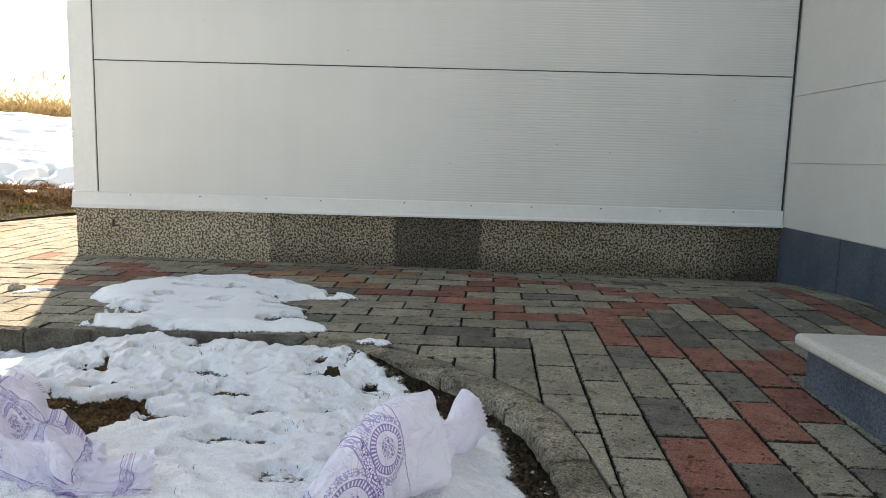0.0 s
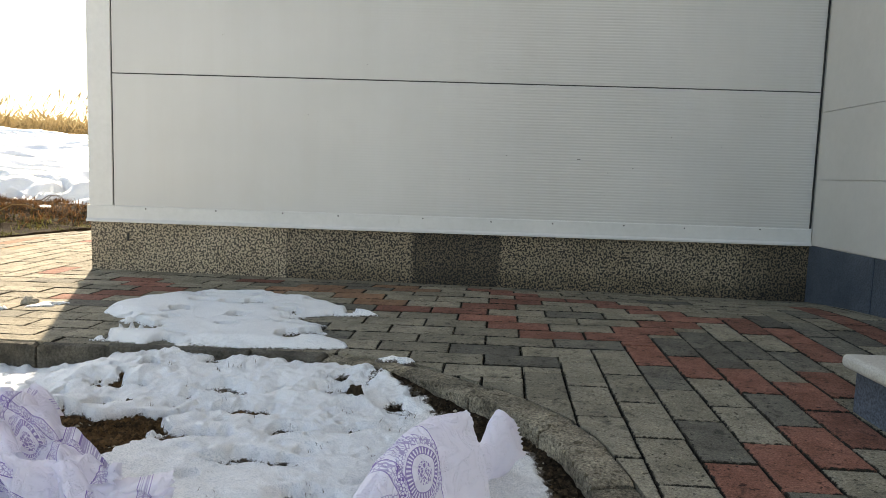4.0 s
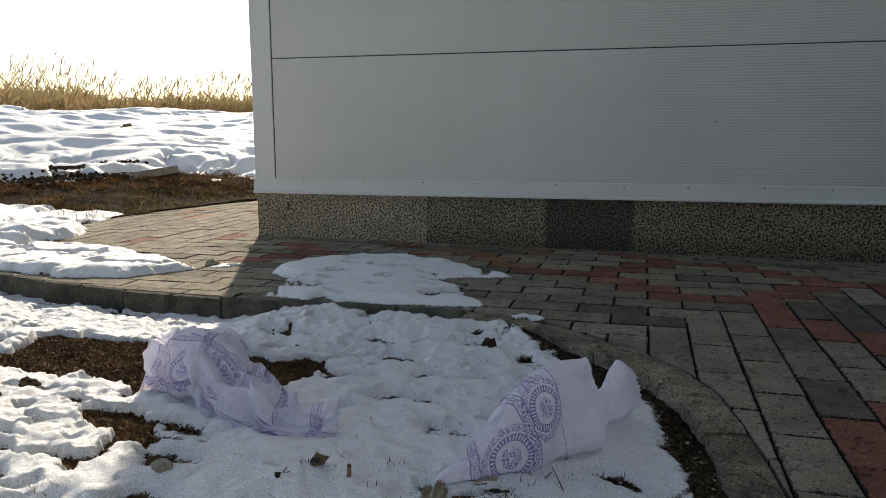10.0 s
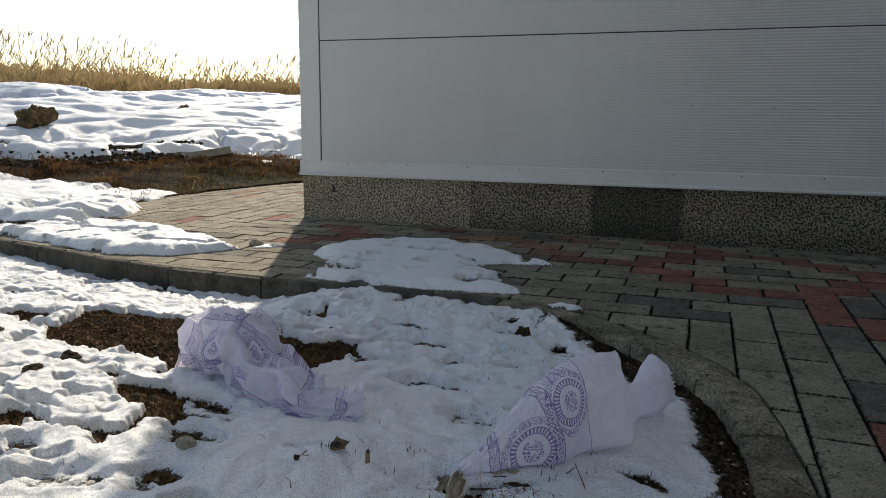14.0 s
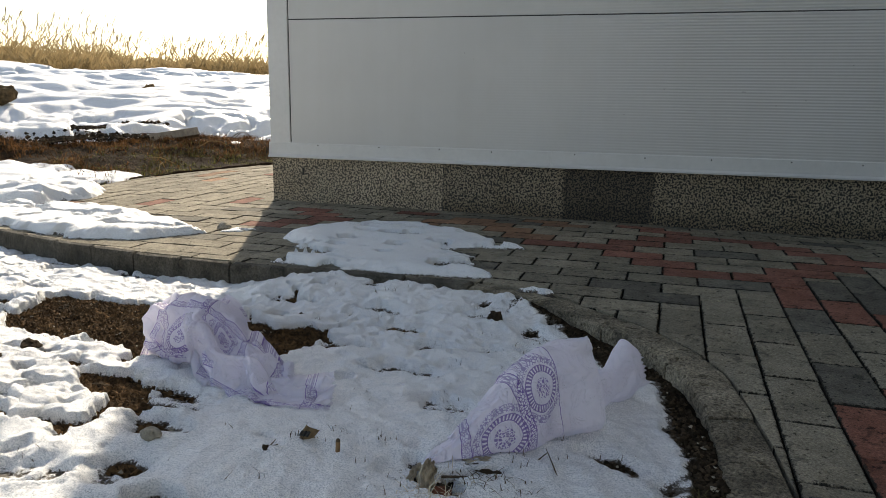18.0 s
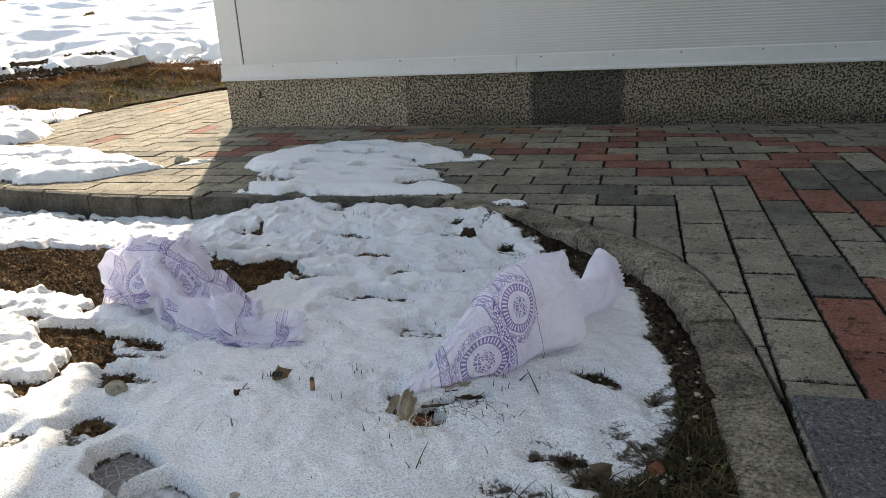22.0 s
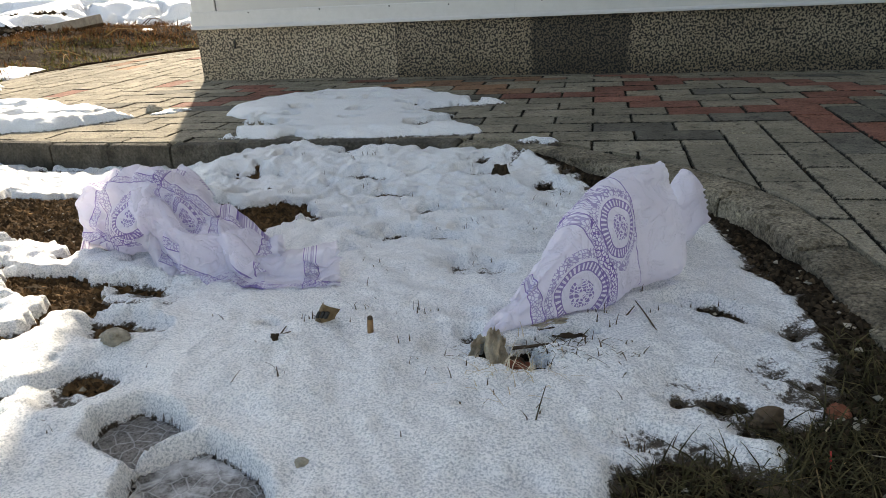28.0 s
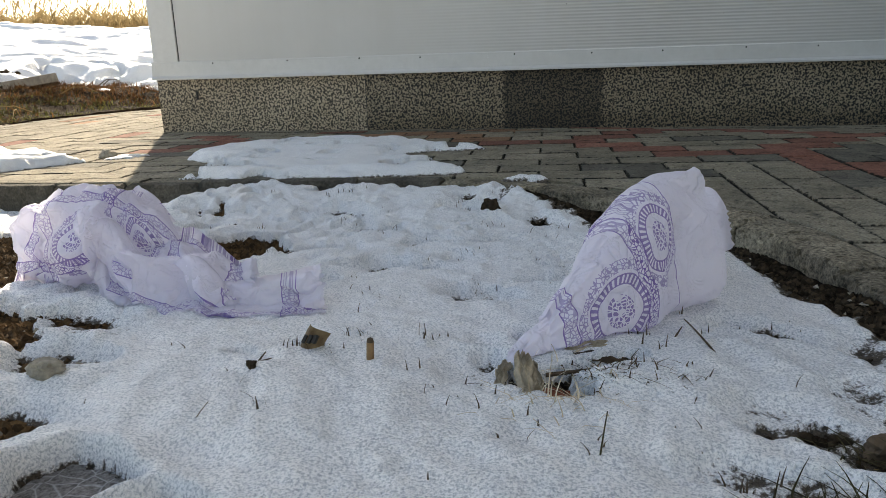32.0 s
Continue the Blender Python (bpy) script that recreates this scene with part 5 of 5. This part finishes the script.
cand = [(rng.uniform(1.5, 1.96), rng.uniform(-2.95, -2.26)) for _ in range(40000)]
ax, ay = np.array([p[0] for p in cand]), np.array([p[1] for p in cand])
fits = (poly_distance(ax, ay, GARDEN_SNOW) < 0.0) & (poly_distance(ax, ay, PAVED) < -0.094) & (np.random.rand(len(cand)) < smooth_step(-2.22, -2.42, ay))
edge_grass = [p for p, ok in zip(cand, fits) if ok][:6500]
blades("withered_grass", edge_grass, GRASS, "matted withered grass beside the kerb", "grass", 6, 0.01, 0.035, 0.0011, 2.2, rooted(edge_grass))


def crumbs(name, pts, mat, label, category, seed, low, high, z_of):
    """Small angular bits as one object."""
    rng = random.Random(seed)
    verts, faces = [], []
    for x, y in pts:
        r, z, b = rng.uniform(low, high), z_of(x, y), len(verts)
        a = rng.uniform(0, 6.28)
        for k in range(4):
            q = a + k * 1.57 + rng.uniform(-0.4, 0.4)
            rr = r * rng.uniform(0.5, 1.3)
            verts.append((x + rr * math.cos(q), y + rr * math.sin(q), z + rng.uniform(-0.2, 0.3) * r))
        verts += [(x + rng.uniform(-0.3, 0.3) * r, y, z + r * rng.uniform(0.4, 1.0)), (x, y, z - r * 0.6)]
        for k in range(4):
            faces += [(b + k, b + (k + 1) % 4, b + 4), (b + (k + 1) % 4, b + k, b + 5)]
    return tagged(new(name, raw_mesh(name, verts, faces, mat, False)), label, category, kind="stuff")


cand = [(rng.uniform(-0.3, 1.97), rng.uniform(-2.6, -1.3)) for _ in range(110000)]
ax, ay = np.array([p[0] for p in cand]), np.array([p[1] for p in cand])
bare_here = (snow_thickness(ax, ay) < 0.002) & (poly_distance(ax, ay, HEEL) < -0.01) & (poly_distance(ax, ay, SOLE) < -0.01) & (poly_distance(ax, ay, PAVED) < -0.09)
strip = [p for p, ok in zip(cand, bare_here) if ok][:20000]
bare_z = dict(zip(strip, soil_z(np.array([p[0] for p in strip]), np.array([p[1] for p in strip])).tolist()))
grit = strip[-260:]
mulch_bits, soil_bits = [p for p in strip[:-260] if p[0] < 1.3], [p for p in strip[:-260] if p[0] >= 1.3]
crumbs("bark_mulch", mulch_bits, MULCH, "brown bark mulch in the bare patches", "mulch", 3, 0.003, 0.01, lambda x, y: bare_z[(x, y)] + 0.001)
crumbs("soil_crumbs", soil_bits, SOIL_BITS, "crumbly dark soil beside the kerb", "soil", 3, 0.002, 0.007, lambda x, y: bare_z[(x, y)] + 0.001)
crumbs("gravel_bits", grit, STONE, "pale grit scattered on dark soil", "gravel", 5, 0.002, 0.006, lambda x, y: bare_z[(x, y)] + 0.003)
joint_moss = []
for _ in range(26):
    k, m = rng.randint(-3, 6), rng.randint(0, 7)
    u, v = 0.1 * rng.randint(-3, 9) + 0.0, -0.9 + 1.2 * rng.random()
    x, y = 2.087 + u * 0.9989 + v * 0.0462, -1.204 - u * 0.0462 + v * 0.9989
    joint_moss += [(x + rng.gauss(0, 0.002), y + rng.gauss(0, 0.014)) for _ in range(9)]
joint_moss = [p for p in joint_moss if p[0] > 1.7 and p[1] - p[0] < -3.4]
blades("joint_moss", joint_moss, TWIG, "small dark weeds in the paving joints", "weeds", 8, 0.003, 0.009, 0.001, 0.8, lambda x, y: float(pave_z(x, y)) - 0.006)

# weeds behind the path
weeds, green = [], []
sq = [(rng.uniform(1.1, 3.2), rng.uniform(-3.6, 3.4)) for _ in range(20000)] + [(rng.uniform(2.9, 4.6), rng.uniform(1.7, 3.6)) for _ in range(9000)]
for _ in range(520):
    cs, cq, r = rng.uniform(1.1, 3.1), rng.uniform(-3.6, 3.4), rng.uniform(0.03, 0.09)
    sq += [(cs + rng.gauss(0, r), cq + rng.gauss(0, r)) for _ in range(70)]
cand = [(-0.64 * s + 0.77 * q, 0.77 * s + 0.64 * q) for s, q in sq]
ax, ay = np.array([p[0] for p in cand]), np.array([p[1] for p in cand])
fits = (poly_distance(ax, ay, PAVED) < -0.012) & ~((ax > -0.1) & (ay > -0.1)) & ~((poly_distance(ax, ay, GARDEN_SNOW) > -0.1)) & (fbm(ax * 3.5, ay * 3.5, 33, 4) > -0.09)
for p, (s, q), ok in zip(cand, sq, fits):
    if ok:
        (green if rng.random() < smooth_step(-1.8, 0.0, q) * smooth_step(2.7, 1.9, s) else weeds).append(p)
for name, pts, mat, label in (("dry_weeds", weeds, DRY_WEED, "rust-brown dry weeds on the verge"), ("green_weeds", green, MOSS, "low dull green weeds along the path edge")):
    zz = dict(zip(pts, soil_z(np.array([p[0] for p in pts]), np.array([p[1] for p in pts])).tolist()))
    blades(name, pts, mat, label, "weeds", 12, 0.012, 0.085 if mat is DRY_WEED else 0.05, 0.0034, 2.8, lambda x, y, zz=zz: zz[(x, y)] - 0.004)

plank = thing("plank", "weathered broken board lying on the verge", "board", at=(-1.97, 1.9, 0.2))
part("board", box(-0.2, 0.19, -0.06, 0.06, -0.03, 0.035, 0.004), BOARD, plank)
plank.rotation_euler = (radians(-14), radians(-9), radians(39))


def ground_top(x, y):
    return float(soil_z(np.array([x]), np.array([y]))[0])


stalk_rng = random.Random(40)
for _ in range(26):
    s0, q0 = stalk_rng.uniform(1.4, 3.0), stalk_rng.uniform(-2.6, 1.6)
    x, y = -0.64 * s0 + 0.77 * q0, 0.77 * s0 + 0.64 * q0
    if poly_distance(x, y, PAVED) < -0.05 and poly_distance(x, y, GARDEN_SNOW) < -0.1 and not (x > -0.2 and y > -0.2):
        a, l = stalk_rng.uniform(0, 6.28), stalk_rng.uniform(0.1, 0.32)
        z = ground_top(x, y) + 0.015
        pts = [(x + math.cos(a) * l * t, y + math.sin(a) * l * t, z + 0.05 * math.sin(3.1 * t)) for t in (0, 0.35, 0.7, 1)]
        tagged(part("dead_stalk", tube(pts, 0.004, 0.0015), STRAW if stalk_rng.random() < 0.5 else TWIG), "broken dead weed stalk lying on the verge", "stalk", "stalks on the verge")
boulder = thing("boulder", "brown earthy boulder capped with snow on the bank", "boulder", at=(-4.02, 1.98, ground_top(-4.02, 1.98) + 0.05))
boulder.scale = (0.98, 0.98, 1.2)
blob("rock", (0.04, 0.03, 0.13), (0.15, 0.14, 0.11), ROCK, "", "", 71, boulder, 0.6, 0.7, 0.15)
low_rock = blob("rock", (-0.02, -0.05, -0.04), (0.15, 0.13, 0.11), ROCK, "", "", 75, boulder, 0.75, 0.5, 0.2)
cap = blob("snow_cap", (-0.12, -0.06, 0.09), (0.1, 0.1, 0.04), SNOW, "", "", 79, boulder, 0.25, 0.7, 0.3)
for k, (x, y, r) in enumerate(((-3.65, 3.8, 0.13), (-3.4, 4.4, 0.08), (-4.6, 1.2, 0.1), (-5.1, 1.5, 0.07), (-3.2, 1.5, 0.09), (-4.0, 3.9, 0.07), (-6.2, 2.0, 0.12), (-2.6, 3.3, 0.07), (-3.9, 0.4, 0.12), (-4.4, 0.2, 0.1))):
    blob("clod", (x, y, ground_top(x, y) + 0.03), (r, r * 0.8, r * 0.7), ROCK if k % 2 or not k else DRY_WEED, "brown clod of earth breaking through the snow bank", "clod", 90 + k, rough=0.6, turn=k, group="clods on the bank")


# dark earth breaking out along the foot of the bank
clod_rng = random.Random(52)
foot_pts = []
for _ in range(60):
    s0, q0, r0 = clod_rng.uniform(2.5, 3.7), clod_rng.uniform(-6.0, -0.6), clod_rng.uniform(0.04, 0.16)
    for _ in range(clod_rng.randint(40, 130)):
        s1, q1 = s0 + clod_rng.gauss(0, r0 * 0.5), q0 + clod_rng.gauss(0, r0 * 1.6)
        foot_pts.append((-0.64 * s1 + 0.77 * q1, 0.77 * s1 + 0.64 * q1))
fx0, fy0 = np.array([p[0] for p in foot_pts]), np.array([p[1] for p in foot_pts])
foot_z = dict(zip(foot_pts, (bank_base(fx0, fy0, back(fx0, fy0)) + 0.035).tolist()))
crumbs("earth_crumbs", foot_pts, SOIL_BITS, "dark lumps of earth along the foot of the snow bank", "earth", 17, 0.008, 0.026, lambda x, y: foot_z[(x, y)])


# ---- reeds ----
def reed_bed():
    rng = random.Random(21)
    verts, faces, pv, pf = [], [], [], []
    pts = []
    for _ in range(46000):
        s = 10.2 + 7.5 * rng.random() ** 1.3
        q = rng.uniform(-15, 12)
        pts.append((-0.64 * s + 0.77 * q, 0.77 * s + 0.64 * q, s))
    z = soil_z(np.array([p[0] for p in pts]), np.array([p[1] for p in pts]))
    clump = fbm(np.array([p[0] for p in pts]) * 0.5, np.array([p[1] for p in pts]) * 0.5, 91, 3)
    for (x, y, s), z0, cl in zip(pts, z.tolist(), clump.tolist()):
        tall = rng.random() < 0.06
        h = (rng.uniform(0.2, 0.5) + 0.6 * cl) if not tall else rng.uniform(0.4, 0.82) + 0.8 * cl
        h = 0.9 * max(h, 0.14) * float(np.interp(x, [-8.5, -4.6], [1.4, 0.9]))
        a, lean = rng.gauss(0.4, 1.1), rng.uniform(0.05, 0.35)
        c, sn = math.cos(a), math.sin(a)
        face = rng.uniform(0, 3.14)
        wx, wy = math.cos(face), math.sin(face)
        w, b = rng.uniform(0.002, 0.0055), len(verts)
        for t in (0.0, 0.5, 1.0):
            off = lean * h * t * t
            ww = w * (1 - 0.75 * t)
            verts += [(x + c * off - wx * ww, y + sn * off - wy * ww, z0 + h * t), (x + c * off + wx * ww, y + sn * off + wy * ww, z0 + h * t)]
        faces += [(b, b + 1, b + 3, b + 2), (b + 2, b + 3, b + 5, b + 4)]
        if rng.random() < 0.6:
            t0 = rng.uniform(0.3, 0.7)
            d, l, b = rng.uniform(0, 6.28), rng.uniform(0.12, 0.26), len(verts)
            bx, by, bz = x + c * lean * h * t0 * t0, y + sn * lean * h * t0 * t0, z0 + h * t0
            verts += [(bx, by, bz - 0.003), (bx, by, bz + 0.003), (bx + l * 0.5 * math.cos(d), by + l * 0.5 * math.sin(d), bz + l * 0.8), (bx + l * 0.8 * math.cos(d), by + l * 0.8 * math.sin(d), bz + l * 0.95)]
            faces.append((b, b + 1, b + 2, b + 3))
        if tall:
            tx, ty, tz = x + c * lean * h, y + sn * lean * h, z0 + h
            for j in range(3):
                b, d = len(pv), face + j * 1.05
                dx, dy = math.cos(d), math.sin(d)
                l, ww = rng.uniform(0.1, 0.22), rng.uniform(0.006, 0.013)
                pv += [(tx, ty, tz - 0.05), (tx + dx * ww + c * l * 0.25, ty + dy * ww + sn * l * 0.25, tz + l * 0.4), (tx + c * l * 0.7, ty + sn * l * 0.7, tz + l), (tx - dx * ww + c * l * 0.25, ty - dy * ww + sn * l * 0.25, tz + l * 0.4)]
                pf.append((b, b + 1, b + 2, b + 3))
    bed = tagged(new("reed_bed", raw_mesh("reed_bed", verts, faces, STRAW, False)), "tall golden dry reeds at the field edge", "reeds", kind="stuff")
    plumes = new("plumes", raw_mesh("plumes", pv, pf, PLUME, False))
    plumes.parent = bed


reed_bed()
hill_x, hill_y = axis((-150, -60, 40)), axis((40, 130, 40))
hx, hy = np.meshgrid(hill_x, hill_y)
hill_z = 1 + 12 * np.exp(-(((hx + 112) / 16) ** 2 + ((hy - 88) / 14) ** 2)) * (1 + 0.5 * fbm(hx * 0.08, hy * 0.08, 5, 4)) - 1.5
tagged(new("far_hill", raw_mesh("far_hill", *sheet(hill_x, hill_y, hill_z), ROCK)), "low bare hill far beyond the reeds", "hill", kind="structure")

# ---- paving, brick by brick ----
TURN_P, ORIGIN_P = radians(-2.65), Vector((2.087, -1.204))
CU, SU = math.cos(TURN_P), math.sin(TURN_P)


def lattice(u, v):
    return ORIGIN_P.x + u * CU - v * SU, ORIGIN_P.y + u * SU + v * CU


bed = [(x, y) for x, y in PAVED]
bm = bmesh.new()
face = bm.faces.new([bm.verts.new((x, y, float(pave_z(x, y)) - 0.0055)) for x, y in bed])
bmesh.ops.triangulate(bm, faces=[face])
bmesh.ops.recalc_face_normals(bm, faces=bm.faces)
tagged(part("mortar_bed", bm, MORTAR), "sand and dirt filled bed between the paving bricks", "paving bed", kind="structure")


def clip_poly(subject, window):
    """The part of a polygon that lies in a convex window given counter-clockwise."""
    out = subject
    for (ax, ay), (bx, by) in zip(window, window[1:] + window[:1]):
        given, out = out, []
        for p, q in zip(given, given[1:] + given[:1]):
            dp = (bx - ax) * (p[1] - ay) - (by - ay) * (p[0] - ax)
            dq = (bx - ax) * (q[1] - ay) - (by - ay) * (q[0] - ax)
            if dp >= 0:
                out.append(p)
            if (dp >= 0) != (dq >= 0):
                t = dp / (dp - dq)
                out.append((p[0] + (q[0] - p[0]) * t, p[1] + (q[1] - p[1]) * t))
        if not out:
            return []
    return out


def area(poly):
    return 0.5 * sum(a[0] * b[1] - b[0] * a[1] for a, b in zip(poly, poly[1:] + poly[:1]))


def brick_mesh(poly, mats, mat):
    """A block with a chamfered top edge over a plan about its own centre."""
    n = len(poly)
    verts = [(x, y, -0.05) for x, y in poly] + [(x, y, -0.0025) for x, y in poly]
    for k, (x, y) in enumerate(poly):
        l = math.hypot(x, y) or 1.0
        verts.append((x - 0.0025 * math.copysign(min(1, abs(x) / 0.02), x), y - 0.0025 * math.copysign(min(1, abs(y) / 0.02), y), 0.0))
    faces = [tuple(range(2 * n, 3 * n))]
    for k in range(n):
        j = (k + 1) % n
        faces += [(k, j, n + j, n + k), (n + k, n + j, 2 * n + j, 2 * n + k)]
    return raw_mesh("paving_brick", verts, faces, mat, False)


L, W, GAP = 0.2, 0.1, 0.0021
FULL = [(-L / 2 + GAP, -W / 2 + GAP), (L / 2 - GAP, -W / 2 + GAP), (L / 2 - GAP, W / 2 - GAP), (-L / 2 + GAP, W / 2 - GAP)]
MATS = {"g": PAVER_GREY, "d": PAVER_DARK, "r": PAVER_RED, "o": PAVER_OCHRE}
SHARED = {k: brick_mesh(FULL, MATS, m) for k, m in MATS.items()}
fields = {
    "rows": thing("pavement_rows", "grey and red paving bricks in running bond along the house", "paving", kind="structure"),
    "columns": thing("pavement_columns", "grey and red paving bricks laid square to the house", "paving", kind="structure"),
    "path": thing("pavement_path", "sunlit grey paving bricks of the side path", "paving", kind="structure"),
}
rng_p = random.Random(77)


def lay(u, v, along_u, tone, field, shape=None):
    x, y = lattice(u, v)
    turn = TURN_P + (0 if along_u else math.pi / 2) + radians(rng_p.uniform(-0.35, 0.35))
    x, y = x + rng_p.uniform(-0.0006, 0.0006), y + rng_p.uniform(-0.0006, 0.0006)
    c, s = math.cos(turn), math.sin(turn)
    corners = [(x + a * c - b * s, y + a * s + b * c) for a, b in shape or FULL]
    inside = clip_poly(PAVED_CCW, corners)
    if len(inside) < 3 or area(inside) < 0.0003:
        return
    if area(inside) > 0.0182:
        me = SHARED[tone]
    else:
        local = [((px - x) * c + (py - y) * s, -(px - x) * s + (py - y) * c) for px, py in inside]
        clean = [p for k, p in enumerate(local) if math.dist(p, local[k - 1]) > 0.002]
        if len(clean) < 3:
            return
        me = brick_mesh(clean, MATS, MATS[tone])
    if tone == "d" and area(inside) < 0.006:
        me.materials[0] = MATS["g"]
    ob = new("paving_brick", me)
    ob.parent = fields[field]
    e = 0.03
    gx, gy = float(pave_z(x + e, y) - pave_z(x - e, y)) / (2 * e), float(pave_z(x, y + e) - pave_z(x, y - e)) / (2 * e)
    normal = Vector((-gx + rng_p.uniform(-0.006, 0.006), -gy + rng_p.uniform(-0.006, 0.006), 1)).normalized()
    ob.matrix_local = Matrix.Translation((x, y, float(pave_z(x, y)) + rng_p.uniform(-0.0015, 0.0015))) @ Vector((0, 0, 1)).rotation_difference(normal).to_matrix().to_4x4() @ Matrix.Rotation(turn, 4, "Z")


CUT = [(-0.05 + GAP, -0.019 + 0.001), (0.05 - GAP, -0.019 + 0.001), (0.05 - GAP, 0.019 - 0.001), (-0.05 + GAP, 0.019 - 0.001)]
PAVED_CCW = PAVED if area(PAVED) > 0 else PAVED[::-1]


def row_tone(k, m):
    return RED_ROWS.get((k, m), "g" if rng_p.random() < 0.86 else "d")


def column_tone(c, m):
    return RED_COLUMNS.get((c, m), "g" if rng_p.random() < (0.88 if c < 1 else 0.5) else "d")


RED_ROWS = {k: "r" for k in ((2, 0), (2, 1), (3, 0), (3, 2), (4, 0), (4, 3), (5, 0), (5, 4), (5, 5), (6, 1), (6, 4), (7, 2), (7, 4), (8, 3), (8, 4), (5, 11), (6, 11), (7, 11), (9, 5), (10, 6), (10, 11), (8, 12), (9, 13))}
RED_ROWS |= {k: "o" for k in ((6, 6), (7, 7), (8, 8), (7, 9), (8, 9), (9, 9), (9, 7), (10, 8))}
RED_COLUMNS = {k: "r" for k in ((1, 0), (1, 4), (1, 5), (2, 1), (2, 4), (3, 2), (3, 4), (5, 0), (4, 3), (4, 4), (5, 3), (6, 1), (6, 2), (9, 0), (9, 1), (9, 2), (9, 3))}
for k in range(-3, 13):
    for m in range(16):
        u, v = 0.1 * k - 0.1 - 0.2 * m, 0.028 - 0.05 + 0.1 * k
        lay(u, v, True, row_tone(k, m), "path" if u < -2.0 else "rows")
for c in range(-4, 13):
    for m in range(14):
        u, v = 0.1 * c + 0.05, 0.1 * c - 0.01 - 0.1 - 0.2 * m
        if lattice(u, v)[1] > -3.0:
            lay(u, v, False, column_tone(c, m), "columns")
for k in range(-3, 13):
    lay(0.1 * k - 0.05, 0.1 * k - 0.091, True, column_tone(k - 1, 0), "columns", CUT)
for c in range(-36, -20):
    for m in range(30):
        u, v = 0.1 * c + 0.05, 0.028 + 0.1 * (c + 32) + 0.1 + 0.2 * m
        if lattice(u, v)[1] < 4.4:
            lay(u, v, False, "o" if rng_p.random() < 0.06 else ("r" if rng_p.random() < 0.04 else "g"), "path")
